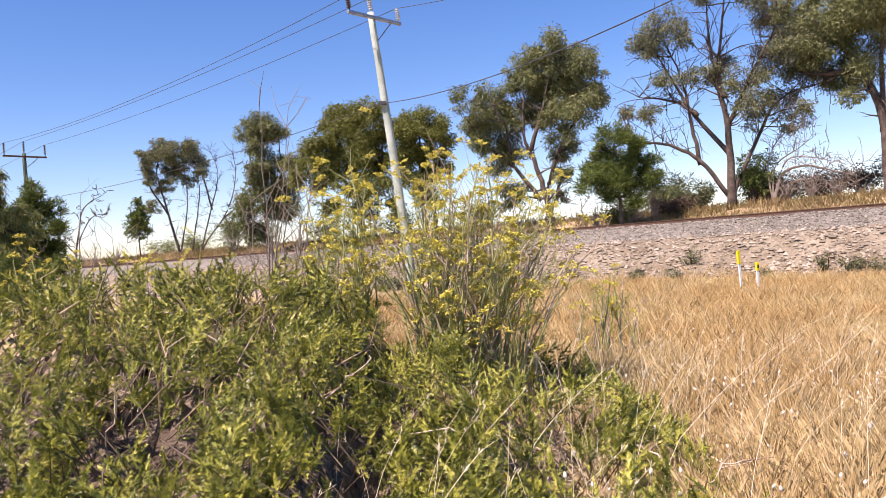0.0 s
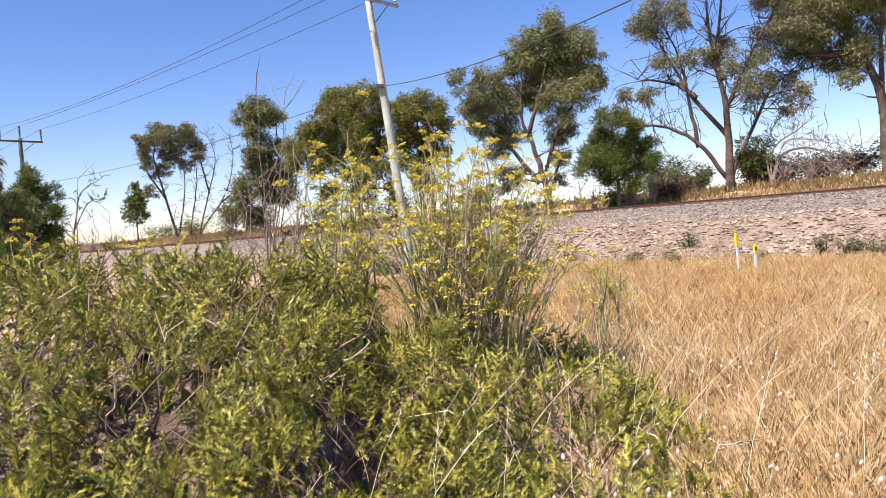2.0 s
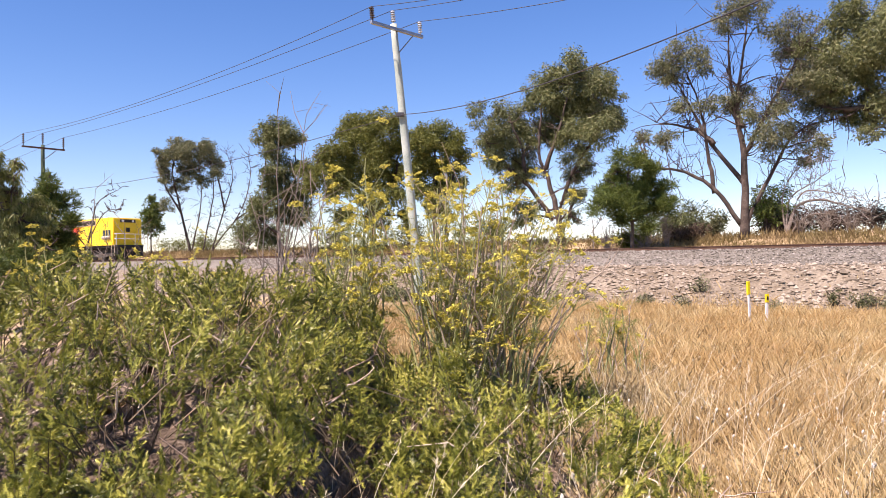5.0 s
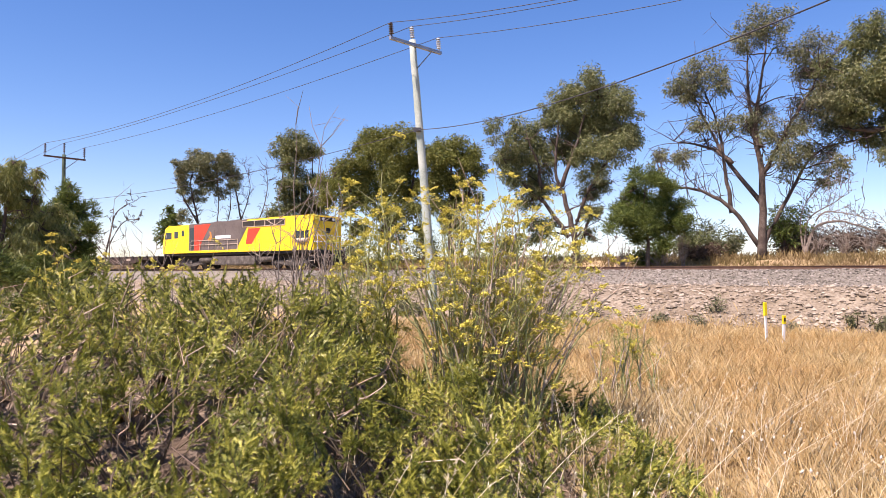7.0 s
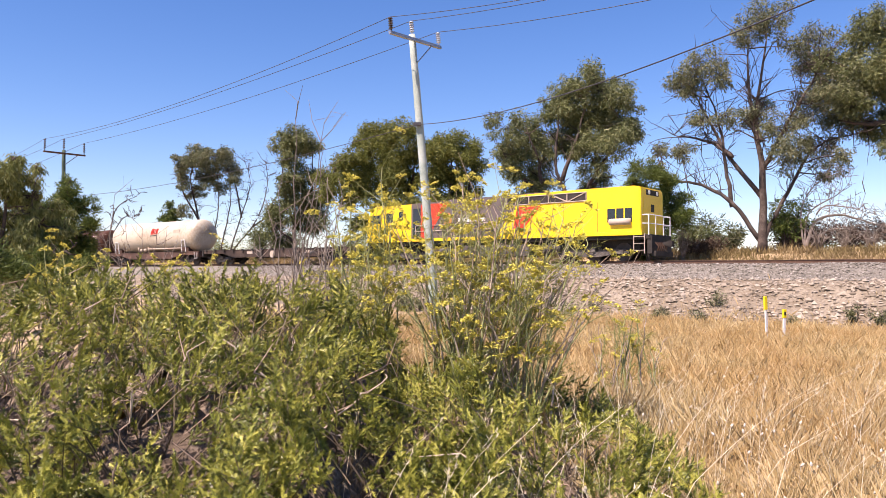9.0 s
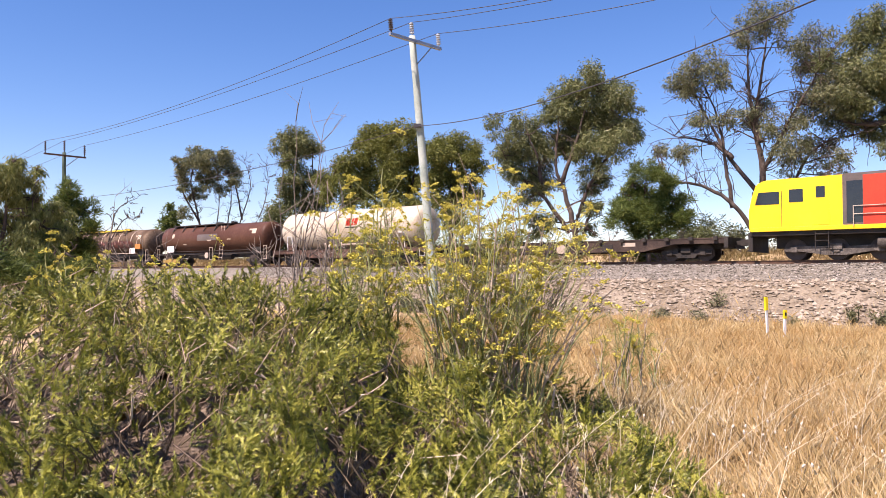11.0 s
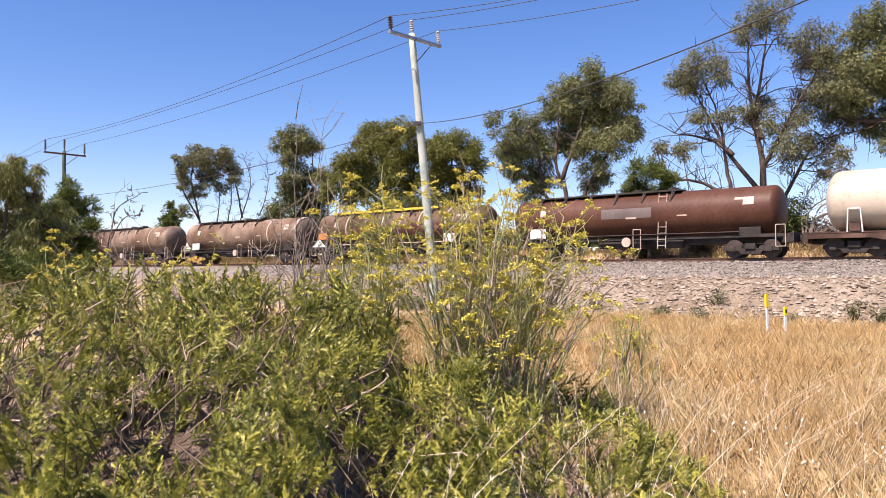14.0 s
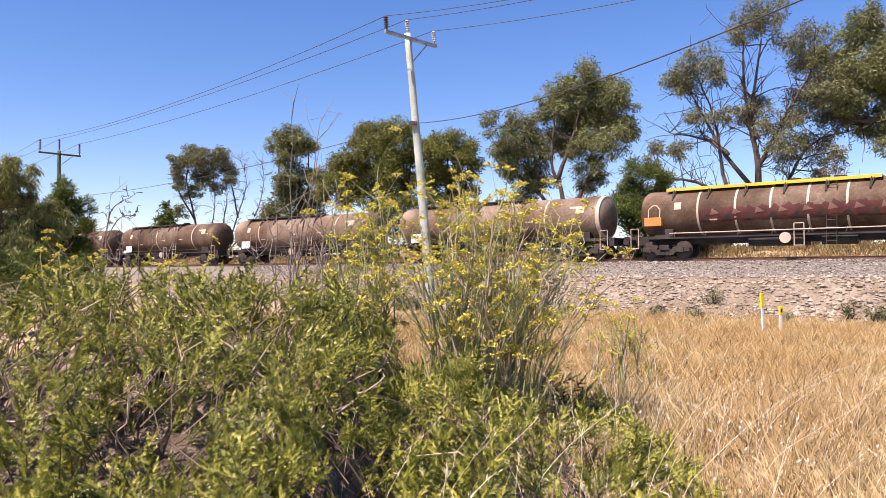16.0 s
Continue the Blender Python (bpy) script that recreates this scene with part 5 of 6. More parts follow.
def loco():
    root = vehicle("locomotive", "yellow diesel freight locomotive with red and dark grey flashes", 0.16, "locomotive")
    W = 1.4
    # underframe, pilots and fuel tank
    part("underframe", box((-19.3, -1.3, 1.12), (-0.55, 1.3, 1.34), 0.02), M["black"], root)
    part("sill", box((-19.25, -W - 0.02, 1.31), (-0.95, W + 0.02, 1.5), 0.02), M["yellow"], root, "yellow side sill")
    bm = box((-0.75, -1.25, 0.35), (-0.5, 1.25, 1.3), 0.04)
    add_box(bm, (-0.6, -1.1, 0.22), (-0.35, 1.1, 0.5), 0.05)
    part("pilot", bm, M["black"], root, "grimy front pilot with hoses")
    for i in range(5):
        y = -1.0 + i * 0.25
        bar("air_hose", [(-0.45, y, 0.95), (-0.28, y + 0.05, 0.7), (-0.4, y + 0.1, 0.45)], 0.028, "rail", root)
    part("fuel_tank", box((-12.6, -1.25, 0.3), (-7.4, 1.25, 1.0), 0.12), M["dusty_gear"], root)
    part("equipment_rack", box((-18.4, -0.5, 0.55), (-1.4, 0.5, 1.13), 0.04), M["black"], root, "grimy gear between the bogies")
    for x in (-5.6, -12.9):
        part("air_tank", add_cyl(bmesh.new(), (x - 1.5, -1.0, 0.72), (x, -1.0, 0.72), 0.22), M["dusty_gear"], root, smooth=True)
    # body: front hood, engine room, cab
    hood = prism([(-9.6, 1.42), (-1.0, 1.42), (-1.0, 3.58), (-1.05, 3.8), (-1.35, 3.86), (-5.9, 3.85), (-6.0, 3.82), (-9.6, 3.78)], -W, W)
    bmesh.ops.bevel(hood, geom=list(hood.edges), offset=0.05, segments=2, affect="EDGES")
    part("hood", hood, M["yellow"], root, "yellow full-width front hood")
    engine = prism([(-15.6, 1.42), (-9.55, 1.42), (-9.55, 3.78), (-15.6, 3.68)], -W, W)
    part("engine_room", engine, M["grey_paint"], root, "dark grey engine room sides")
    cab = prism([(-19.3, 1.33), (-15.55, 1.33), (-15.55, 3.7), (-18.6, 3.68), (-19.0, 3.52), (-19.22, 2.85), (-19.34, 2.2)], -W, W)
    bmesh.ops.bevel(cab, geom=list(cab.edges), offset=0.05, segments=2, affect="EDGES")
    part("cab", cab, M["yellow"], root, "yellow driving cab")
    part("roof", prism([(-16.0, 3.66), (-9.5, 3.76), (-6.0, 3.8), (-6.0, 3.88), (-9.5, 3.87), (-16.0, 3.77)], -1.0, 1.0), M["grey_paint"], root, "dark grey roof")
    bm = bmesh.new()
    for x in (-7.6, -9.0, -11.0, -13.0):
        add_box(bm, (x - 0.45, -0.55, 3.78), (x + 0.45, 0.55, 3.97 if x > -10 else 3.93), 0.05)
    part("roof_hatches", bm, M["grey_paint"], root)
    for s in (-1, 1):
        y0, y1 = (-W - 0.012, -W + 0.01) if s < 0 else (W - 0.01, W + 0.012)
        # red flashes and the sloping grey panel
        part("red_flash", prism([(-14.85, 1.5), (-14.1, 1.5), (-13.85, 2.2), (-12.7, 3.66), (-14.85, 3.62)], y0, y1), M["red"], root, "red flash")
        part("grey_panel", prism([(-9.6, 1.46), (-9.45, 1.46), (-8.2, 3.15), (-8.2, 3.8), (-9.6, 3.78)], y0, y1), M["grey_paint"], root)
        part("red_flash", prism([(-8.3, 1.9), (-7.6, 1.9), (-6.6, 3.1), (-8.05, 3.1)], y0, y1), M["red"], root, "red flash")
        part("dark_panel", prism([(-15.45, 1.6), (-14.87, 1.6), (-14.87, 3.4), (-15.45, 3.4)], y0, y1), M["dark_glass"], root)
        # radiator openings with a lattice
        part("radiator_opening", prism([(-8.7, 3.22), (-3.9, 3.22), (-3.9, 3.68), (-8.7, 3.64)], y0 * 1.004, y1 * 1.004), M["black"], root, "dark radiator opening")
        g = Geo()
        yy = s * (W + 0.03)
        for a, b in (((-8.7, 3.22), (-3.9, 3.22)), ((-8.7, 3.66), (-3.9, 3.69)), ((-3.9, 3.22), (-3.9, 3.69)), ((-5.0, 3.22), (-3.95, 3.67)), ((-6.1, 3.22), (-6.1, 3.7)), ((-6.0, 3.7), (-5.0, 3.24)), ((-5.0, 3.22), (-5.0, 3.67)), ((-7.3, 3.22), (-7.3, 3.68)), ((-8.7, 3.22), (-8.7, 3.66))):
            g.tube([(a[0], yy, a[1]), (b[0], yy, b[1])], 0.03, 5)
        g.part("lattice", M["hoop"], root)
        # recessed lockers at the front, cab windows and door
        part("locker_opening", box((-2.75, min(y0, y1), 2.0), (-1.45, max(y0, y1), 2.72)), M["dark_glass"], root)
        for x in (-2.3, -1.85):
            part("locker_post", box((x - 0.03, min(y0, y1) - 0.01, 1.98), (x + 0.03, max(y0, y1) + 0.01, 2.74)), M["yellow"], root)
        bm = add_cyl(bmesh.new(), (-2.6, s * (W + 0.05), 2.02), (-1.5, s * (W + 0.05), 2.02), 0.17)
        part("sand_tank", bm, M["hoop"], root, "pale cylinder", True)
        part("cab_window", prism([(-19.05, 2.55), (-18.05, 2.55), (-18.05, 3.12), (-18.9, 3.12)], y0, y1), M["dark_glass"], root)
        part("cab_window", box((-17.65, min(y0, y1), 2.6), (-17.1, max(y0, y1), 3.18)), M["dark_glass"], root)
        door = part("cab_door", box((-16.75, min(y0, y1), 1.55), (-16.1, max(y0, y1), 3.45), 0.004), M["yellow"], root)
        part("door_window", box((-16.6, min(y0, y1) - 0.006, 2.75), (-16.25, max(y0, y1) + 0.006, 3.25)), M["dark_glass"], door)
        # plain bars in place of the operator's name, and a pale emblem
        part("name_bar", box((-12.05, min(y0, y1), 2.42), (-10.15, max(y0, y1), 2.66)), M["white"], root, "white lettering block")
        part("emblem", prism([(-13.1, 2.35), (-12.75, 2.2), (-12.5, 2.5), (-12.6, 2.95), (-12.85, 3.05), (-12.75, 2.7)], y0, y1), M["orange"], root, "orange emblem")
        # handrail along the walkway
        g = Geo()
        for z in (2.3, 1.95):
            g.tube([(-15.2, s * (W + 0.06), z), (-9.2, s * (W + 0.06), z)], 0.022, 5)
        for i in range(6):
            x = -15.2 + i * 1.2
            g.tube([(x, s * (W + 0.06), 1.42), (x, s * (W + 0.06), 2.3)], 0.022, 5)
        g.part("handrail", M["hoop"], root)
        # panel seams
        bm = bmesh.new()
        for x in (-3.3, -5.2, -7.2, -10.8, -12.2, -13.5, -17.95):
            add_box(bm, (x - 0.012, s * W - 0.004, 1.46), (x + 0.012, s * W + 0.004, 3.15))
        part("seam", bm, M["black"], root)
        ladder(root, -1.1, s * 1.38, 0.35, 1.4, "hoop", 0.55)
        ladder(root, -16.4, s * 1.36, 0.4, 1.3, "black", 0.5)
    # nose: headlamp box, number box bars, doors and porch rails
    part("headlamp_box", box((-1.06, -0.75, 3.42), (-0.96, 0.75, 3.7), 0.02), M["black"], root)
    for y in (-0.5, 0.5):
        lamp = add_cyl(bmesh.new(), (-1.0, y, 3.56), (-0.93, y, 3.56), 0.11)
        part("headlamp", lamp, M["white"], root)
    part("nose_panel", box((-1.02, -1.1, 1.5), (-0.985, 1.1, 3.3), 0.01), M["yellow"], root)
    part("nose_emblem", prism([(-0.98, 2.55), (-0.975, 2.55), (-0.975, 2.95), (-0.98, 2.95)], -0.2, 0.2), M["black"], root)
    g = Geo()
    for z in (1.9, 2.35):
        g.tube([(-0.95, -1.35, z), (-0.62, -1.35, z), (-0.62, 1.35, z), (-0.95, 1.35, z)], 0.025, 5)
    for y in (-1.35, -0.5, 0.5, 1.35):
        g.tube([(-0.62, y, 1.3), (-0.62, y, 2.35)], 0.025, 5)
    g.part("porch_rail", M["white"], root)
    part("windscreen", box((-19.26, -1.1, 2.6), (-19.12, 1.1, 3.2), 0.01), M["dark_glass"], root)
    part("rear_pilot", box((-19.4, -1.25, 0.4), (-19.2, 1.25, 1.3), 0.04), M["black"], root)
    coupler(root, -0.5, 1)
    coupler(root, -19.35, -1)
    # drawn out to the true length over the body
    longer = Matrix.Translation((0.916, 0, 0)) @ Matrix.Diagonal((1.066, 1, 1, 1))
    for ob in root.children_recursive:
        ob.data.transform(longer)
    bogie(root, -3.24, (-1.75, 0, 1.75), 0.48, M["dusty_gear"], WHEEL_BIG)
    bogie(root, -16.1, (-1.75, 0, 1.75), 0.48, M["dusty_gear"], WHEEL_BIG)


def flat_frame(root, length, deck, mat, depth=0.55):
    """A well-girdered flat: fish-belly side sills, end sills and posts."""
    for s in (-1, 1):
        y = s * 1.12
        part("side_sill", prism([(-length, deck), (0, deck), (0, deck - 0.28), (-2.6, deck - 0.28), (-4.2, deck - depth), (-length + 4.2, deck - depth), (-length + 2.6, deck - 0.28), (-length, deck - 0.28)], y - 0.06, y + 0.06), M[mat], root)
    part("deck", box((-length, -1.2, deck - 0.06), (0, 1.2, deck), 0.01), M[mat], root)
    part("centre_sill", box((-length, -0.25, deck - 0.5), (0, 0.25, deck - 0.062), 0.01), M["black"], root)


def flat_wagon(back, length):
    root = vehicle("flat_wagon", "empty rusty brown skeletal container flat wagon", back, "wagon")
    flat_frame(root, length, 1.12, "dark_rust", 0.62)
    for s in (-1, 1):
        for i in range(15):
            x = -0.5 - i * (length - 1) / 14
            part("stake_pocket", box((x - 0.11, s * 1.26 - 0.05, 1.0), (x + 0.11, s * 1.26 + 0.05, 1.18), 0.012), M["black"], root)
        for x, w in ((-5.0, 0.7), (-7.2, 0.5), (-11.8, 0.7), (-12.9, 0.6)):
            part("side_plate", box((x - w / 2, s * 1.185 - 0.006, 0.78), (x + w / 2, s * 1.185 + 0.006, 0.96)), M["hoop" if w > 0.6 else "dark_rust"], root)
        for x in (-6.2, -10.5):
            part("equipment_box", box((x - 0.3, s * 1.12 - 0.12, 0.5), (x + 0.3, s * 1.12 + 0.12, 0.9), 0.02), M["black"], root)
        part("handwheel", add_cyl(bmesh.new(), (-9.0, s * 1.2, 0.72), (-9.0, s * 1.26, 0.72), 0.27, seg=20), M["hoop"], root, "pale round handbrake wheel")
    for x, d in ((0, 1), (-length, -1)):
        coupler(root, x, d)
        part("end_sill", box((x - 0.1, -1.25, 0.62), (x + 0.1, 1.25, 1.14), 0.02), M["black"], root)
    bogie(root, -2.1, (-0.85, 0.85), 0.42, M["black"], WHEEL_SMALL)
    bogie(root, -length + 2.1, (-0.85, 0.85), 0.42, M["black"], WHEEL_SMALL)


def white_tank_wagon(back):
    root = vehicle("tank_wagon", "off-white bulk tank on a rusty brown flat wagon", back, "tank wagon")
    L = 15.0
    flat_frame(root, L, 1.08, "rust", 0.6)
    barrel = part("barrel", lathe_x(dome_profile(-14.3, -0.42, 1.36, 0.62), 48, 2.49), M["white_tank"], root, "dusty off-white barrel", True)
    part("manhole", add_cyl(bmesh.new(), (-0.62, 0, 2.75), (-0.42, 0, 2.75), 0.26, seg=20), M["white_tank"], barrel)
    for x in (-4.9,):
        part("band", lathe_x([(x - 0.04, 1.30), (x - 0.04, 1.375), (x + 0.04, 1.375), (x + 0.04, 1.30)], 40, 2.49), M["white_tank"], barrel, smooth=False)
    for x in (-2.0, -13.0):
        part("saddle", box((x - 0.25, -0.95, 1.08), (x + 0.25, 0.95, 1.5), 0.03), M["rust"], root)
        g = Geo()
        for k in (-0.3, 0.3):
            g.tube([(x + k, -1.22, 1.05), (x + k * 0.8, -1.34, 2.05)], 0.035, 5)
        g.tube([(x - 0.24, -1.34, 2.05), (x + 0.24, -1.34, 2.05)], 0.035, 5)
        g.part("corner_frame", M["white"], root)
        part("bracket", box((x - 0.22, -1.26, 1.1), (x + 0.22, -1.18, 1.45), 0.02), M["rust"], root)
    g = Geo()
    g.tube([(-2.4, -1.24, 1.38), (-7.5, -1.24, 1.38)], 0.055, 8)
    for x in (-7.6, -9.2):
        g.tube([(x, -1.2, 1.1), (x, -1.26, 1.55)], 0.06, 6)
    g.part("pipe", M["hoop"], root, "pale discharge pipe", True)
    for x in (-8.1, -8.7):
        bm = bmesh.new()
        bmesh.ops.create_icosphere(bm, subdivisions=2, radius=0.16, matrix=Matrix.Translation((x, -1.24, 1.28)))
        part("valve", bm, M["hoop"], root, "", True)
    # red emblem as plain shapes, and a small line of text as a bar
    z0, y = 2.92, 2.49
    for x, w in ((-6.85, 0.5), (-6.45, 0.16), (-6.15, 0.34)):
        bm = bmesh.new()
        cols = []
        for i in range(7):
            a = math.asin((z0 - 0.26 + 0.52 * i / 6 - 2.49) / 1.37)
            cols.append([bm.verts.new((xx, -1.366 * math.cos(a), 2.49 + 1.366 * math.sin(a))) for xx in (x - w / 2, x + w / 2)])
        for a, b in zip(cols, cols[1:]):
            bm.faces.new((a[0], a[1], b[1], b[0]))
        bmesh.ops.solidify(bm, geom=list(bm.faces), thickness=0.008)
        part("emblem", bm, M["red"], barrel, "red emblem block")
    part("text_bar", box((-7.15, -1.372, 2.50), (-5.95, -1.352, 2.58)), M["black"], barrel, "small dark text bar")
    part("data_panel", box((-3.5, -1.352, 2.66), (-2.5, -1.31, 2.98)), M["hoop"], barrel, "small faded data panel")
    bar("end_step", [(-0.1, -1.2, 1.02), (-0.1, -1.2, 0.5), (-0.5, -1.2, 0.5), (-0.5, -1.2, 1.02)], 0.022, "white", root)
    for x, d in ((0, 1), (-L, -1)):
        coupler(root, x, d)
        part("end_sill", box((x - 0.1, -1.2, 0.62), (x + 0.1, 1.2, 1.1), 0.02), M["rust"], root)
    bogie(root, -1.9, (-0.85, 0.85), 0.42, M["black"], WHEEL_SMALL)
    bogie(root, -L + 1.9, (-0.85, 0.85), 0.42, M["black"], WHEEL_SMALL)


def tank_wagon(back, label, mat, walkway, hoops, graffiti=False, patch=False, end_box=False, bogie_mat="black", L=16.0, pale_end=False):
    root = vehicle("tank_wagon", label, back, "tank wagon")
    R, AX = 1.17, 2.27
    x0, x1 = -L + 0.65, -0.65
    barrel = part("barrel", lathe_x(dome_profile(x0, x1, R, 0.4), 44, AX), M[mat], root, "", True)
    for x in hoops:
        part("hoop", lathe_x([(x - 0.05, R - 0.03), (x - 0.05, R + 0.012), (x + 0.05, R + 0.012), (x + 0.05, R - 0.03)], 40, AX), M["hoop"], barrel, "pale dusty band")
    if pale_end:
        part("end_ring", lathe_x([(x1 - 0.42, R - 0.03), (x1 - 0.42, R + 0.01), (x1 - 0.22, R - 0.02), (x1 - 0.22, R - 0.1)], 40, AX), M["hoop"], barrel, "pale dusty end ring")
    # frame
    for s in (-1, 1):
        part("side_sill", box((-L, s * 1.05 - 0.05, 0.95), (0, s * 1.05 + 0.05, 1.1), 0.012), M["black"], root)
    part("centre_sill", box((-L, -0.25, 0.7), (0, 0.25, 1.02), 0.02), M["black"], root)
    for x in (-2.0, -L + 2.0):
        part("saddle", box((x - 0.5, -0.95, 1.0), (x + 0.5, 0.95, 1.45), 0.04), M["black"], root)
    # top walkway with struts
    w0, w1 = -L * 0.87, -L * (0.27 if walkway == "bright_yellow" else 0.34)
    zt = AX + R
    part("walkway", box((w0, -0.72, zt - 0.03), (w1, 0.72, zt + 0.05), 0.01), M[walkway], root, "top walkway")
    for s in (-1, 1):
        if walkway == "bright_yellow":
            part("walkway_edge", box((w0, s * 0.74 - 0.02, zt - 0.08), (w1, s * 0.74 + 0.02, zt + 0.07), 0.008), M["bright_yellow"], root, "yellow walkway edge")
        for i in range(6):
            x = w0 + 0.4 + i * (w1 - w0 - 0.8) / 5
            g = Geo()
            g.tube([(x, s * 0.72, zt - 0.02), (x, s * 1.02, AX + 0.62)], 0.045, 5)
            g.tube([(x + 0.12, s * 0.72, zt - 0.02), (x, s * 1.02, AX + 0.62)], 0.03, 5)
            g.part("strut", M["black"], root)
    for x in (-L * 0.5, -L * 0.38):
        bm = add_cyl(bmesh.new(), (x, 0, zt), (x, 0, zt + 0.2), 0.27, seg=16)
        part("hatch", bm, M["black"], root)
    # ladders, pipes, boxes, handbrake wheel, end steps
    ladder(root, -L * 0.39, -1.2, 0.5, 3.3, "hoop" if walkway != "bright_yellow" else "black", 0.42, -0.95)
    g = Geo()
    g.tube([(-2.4, -1.2, 1.22), (-L + 2.4, -1.2, 1.22)], 0.03, 6)
    for i in range(8):
        x = -2.6 - i * (L - 5.2) / 7
        g.tube([(x, -1.08, 1.05), (x + 0.1, -1.2, 1.28)], 0.022, 5)
    g.part("side_pipe", M["hoop" if graffiti else "black"], root)
    part("brake_gear", box((-L * 0.62, -0.8, 0.55), (-L * 0.47, 0.8, 0.9), 0.05), M["black"], root)
    part("brake_gear", add_cyl(bmesh.new(), (-L * 0.42, -0.7, 0.72), (-L * 0.33, -0.7, 0.72), 0.2), M["black"], root)
    part("handwheel", add_cyl(bmesh.new(), (-L * 0.51, -1.16, 0.86), (-L * 0.51, -1.22, 0.86), 0.25, seg=20), M["hoop"], root, "pale round handbrake wheel")
    for x in (-0.35, -L + 0.75, -L * 0.46):
        bar("step_frame", [(x, -1.18, 1.5), (x, -1.18, 0.5), (x - 0.42, -1.18, 0.5), (x - 0.42, -1.18, 1.5), (x, -1.18, 1.5)], 0.022, "hoop", root)
    part("placard", box((-L + 2.0 if not graffiti else -3.5, -1.22, 1.18), (-L + 3.0 if not graffiti else -2.6, -1.19, 1.72), 0.005), M["white"], root, "white warning placard")
    if end_box:
        for x in (-2.0, -L + 1.6):
            part("orange_box", box((x - 0.5, -1.26, 1.62), (x + 0.4, -1.0, 2.05), 0.02), M["orange"], root)
            bar("step_frame", [(x - 0.3, -1.2, 2.05), (x - 0.3, -1.16, 2.45), (x - 0.1, -1.1, 2.65), (x + 0.1, -1.1, 2.65), (x + 0.3, -1.16, 2.45), (x + 0.3, -1.2, 2.05)], 0.03, "hoop", root)

    def on_side(name, pts, mat_, lab, lift=0.006):
        """A painted shape that lies on the barrel's round side."""
        bm = bmesh.new()
        bm.faces.new([bm.verts.new((x, 0, z)) for x, z in pts])
        z = min(p[1] for p in pts) + 0.06
        while z < max(p[1] for p in pts):
            bmesh.ops.bisect_plane(bm, geom=[*bm.verts, *bm.edges, *bm.faces], plane_co=(0, 0, z), plane_no=(0, 0, 1))
            z += 0.09
        for v in bm.verts:
            a = math.asin(max(-1, min(1, (v.co.z - AX) / R)))
            v.co = (v.co.x, -(R + lift) * math.cos(a), AX + (R + lift) * math.sin(a))
        for f in bm.faces:
            f.normal_update()
            if f.normal.y > 0:
                f.normal_flip()
        part(name, bm, M[mat_], barrel, lab)

    if patch:
        for i in range(4):
            on_side("paint_patch", [(-9.6 + i * 0.7, 2.1 + 0.0), (-8.9 + i * 0.7, 2.1), (-8.9 + i * 0.7, 2.62), (-9.6 + i * 0.7, 2.62)], "grey_paint", "dark repainted patch")
    r = np.random.default_rng(int(back))
    for x, z, w, h in ((-2.2, 2.75, 0.9, 0.12), (-2.0, 2.5, 0.5, 0.3), (-7.9, 2.06, 0.6, 0.09), (-5.2, 2.1, 0.5, 0.07), (-11.5, 1.8, 0.5, 0.07), (-13.2, 2.4, 0.35, 0.35)):
        on_side("stencil_bar", [(x - w / 2, z), (x + w / 2, z), (x + w / 2, z + h), (x - w / 2, z + h)], "hoop", "pale stencil bar", 0.009)
    if graffiti:
        # jagged sprayed shapes, dark red over black with pale edges
        for i in range(17):
            x = -12.2 + i * 0.52
            on_side("graffiti", [(x, 1.72), (x + 0.54, 1.72), (x + 0.54, 2.25 + 0.2 * r.random()), (x, 2.25 + 0.2 * r.random())], "graffiti", "dark red sprayed graffiti", 0.006)
            pts = [(x, 1.75 + r.random() * 0.2), (x + 0.75, 1.72 + r.random() * 0.15), (x + 0.85, 2.15 + r.random() * 0.1), (x + 0.3 + r.random() * 0.3, 2.34 + r.random() * 0.22), (x + 0.2, 2.15)]
            on_side("graffiti", pts, "graffiti", "dark red sprayed graffiti", 0.008 + 0.001 * i)
            if i % 2:
                on_side("graffiti", [(x + 0.1, 2.05), (x + 0.55, 2.12), (x + 0.2, 2.3 + 0.15 * r.random())], "graffiti_pale", "pink sprayed graffiti edge", 0.03)
            else:
                on_side("graffiti", [(x + 0.1, 1.85), (x + 0.6, 1.8), (x + 0.45, 2.1)], "black", "black sprayed graffiti", 0.03)
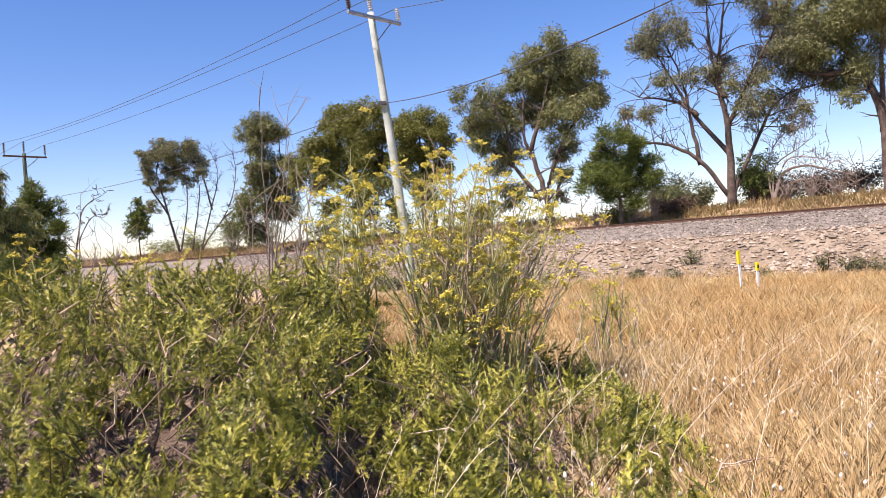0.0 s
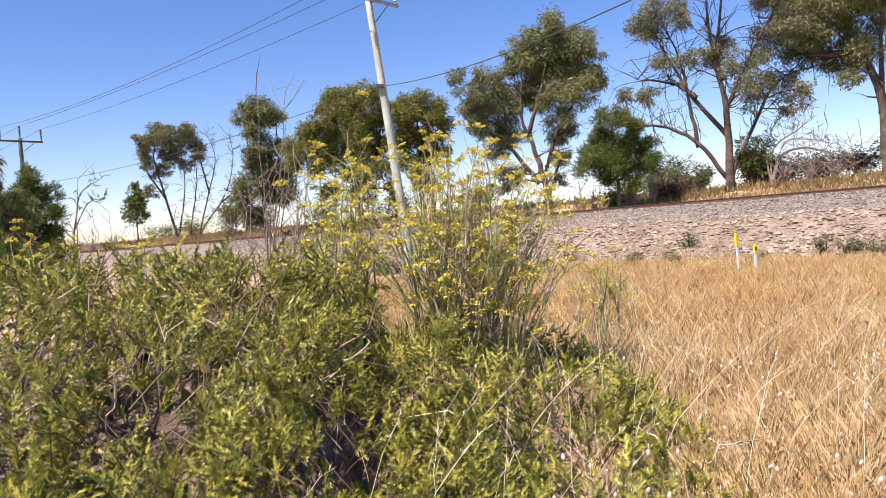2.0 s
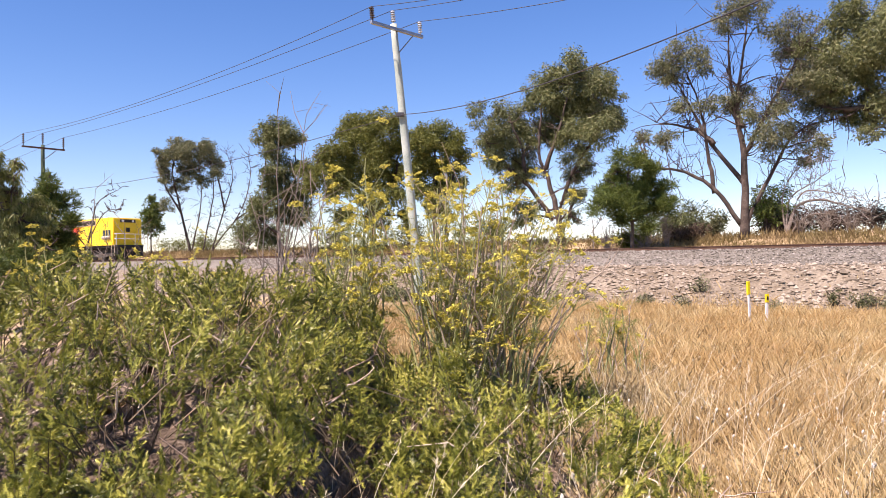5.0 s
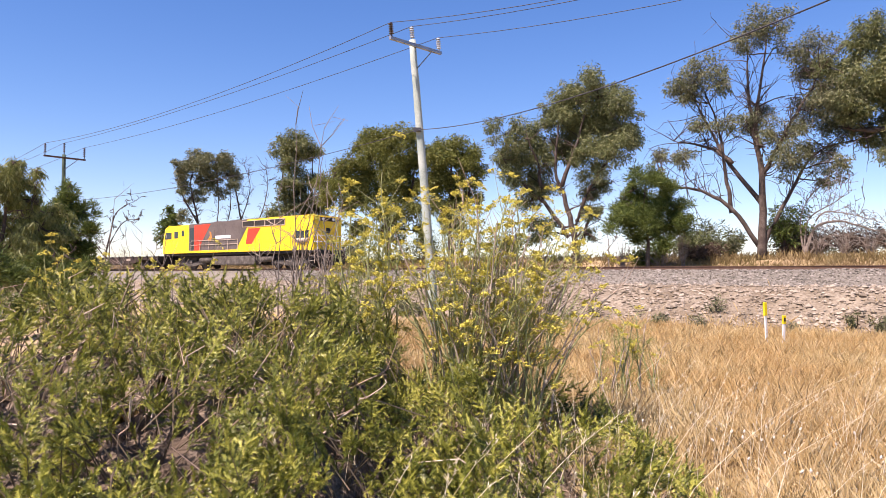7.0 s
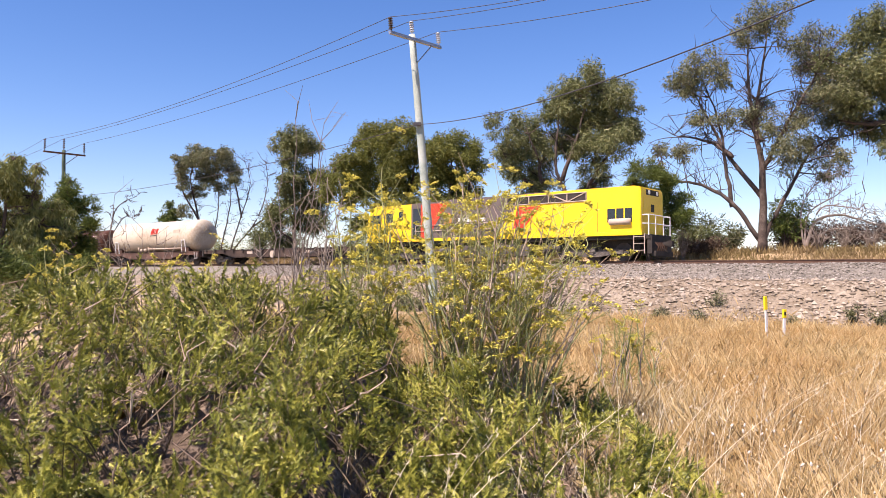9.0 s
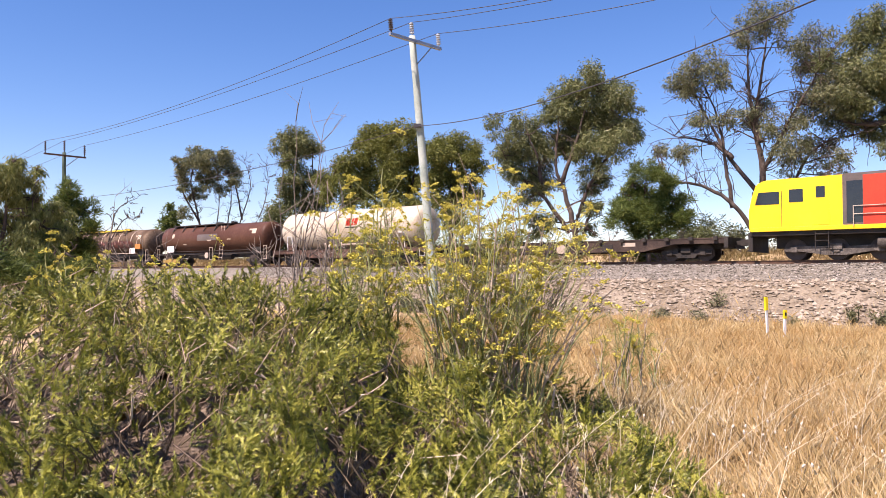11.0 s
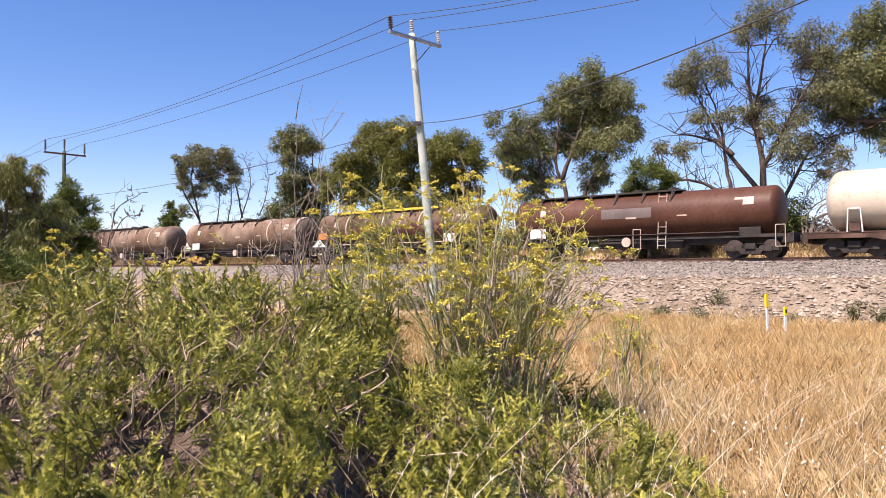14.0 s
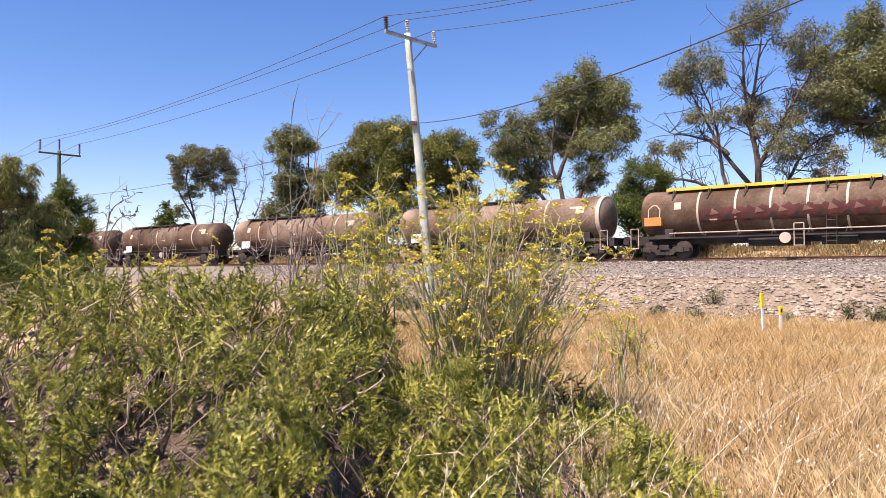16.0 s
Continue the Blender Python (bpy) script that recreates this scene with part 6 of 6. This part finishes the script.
    for x, d in ((0, 1), (-L, -1)):
        coupler(root, x, d)
        part("end_sill", box((x - 0.09 if x else -0.18, -1.1, 0.72), (x + 0.18 if x else 0.0, 1.1, 1.12), 0.02), M["black"], root)
    bogie(root, -2.0, (-0.85, 0.85), 0.42, M["black"], WHEEL_SMALL)
    bogie(root, -L + 2.0, (-0.85, 0.85), 0.42, M[bogie_mat], WHEEL_SMALL)


M["graffiti"] = material("sprayed_red", [(0.035, 0.014, 0.012), (0.065, 0.020, 0.016), (0.11, 0.036, 0.028)], 0.6, 2, 20, 0)
M["graffiti_pale"] = material("sprayed_pink", [(0.10, 0.05, 0.038), (0.20, 0.11, 0.085)], 0.6, 2, 20, 0)

loco()
flat_wagon(20.95, 18.0)
white_tank_wagon(39.75)
tank_wagon(55.25, "clean red-brown tank wagon with a dark top walkway", "brown_tank", "black", (), patch=True, bogie_mat="ochre")
tank_wagon(72.1, "dusty brown tank wagon with a yellow top walkway and graffiti", "dusty_tank", "bright_yellow", (-3.4, -5.6, -7.2, -8.8, -10.4, -12.2), True, end_box=True)
tank_wagon(88.75, "dusty grey-brown tank wagon with a pale end ring", "grey_tank", "black", (-4.2,), pale_end=True, bogie_mat="ochre")
tank_wagon(106.3, "dusty grey-brown tank wagon with pale bands", "grey_tank", "black", (-3.6, -12.0))
tank_wagon(123.6, "dusty brown tank wagon with pale bands", "dusty_tank", "black", (-3.6, -9.0))
tank_wagon(140.6, "plain dusty brown tank wagon with a dark walkway", "dusty_tank", "black", ())
tank_wagon(157.6, "plain red-brown tank wagon with a dark walkway", "brown_tank", "black", ())


# ---- what moves: the train runs by at a steady pace, its wheels rolling ----
def motions():
    times = [i * 0.5 for i in range(32)] + [15.8, 15.9, 16.0]
    for ob, back in ROLLING:
        walk(ob, [(t, train_pose(FRONT_AT_9, t, back)) for t in times])
    beats = [i / 15 for i in range(241)]
    for ob, a, r in WHEELS:
        turn = SPEED / r
        walk(ob, [(t, Matrix.Translation((a, 0, r)) @ Matrix.Rotation(turn * t % (2 * math.pi), 4, "Y")) for t in beats])


motions()
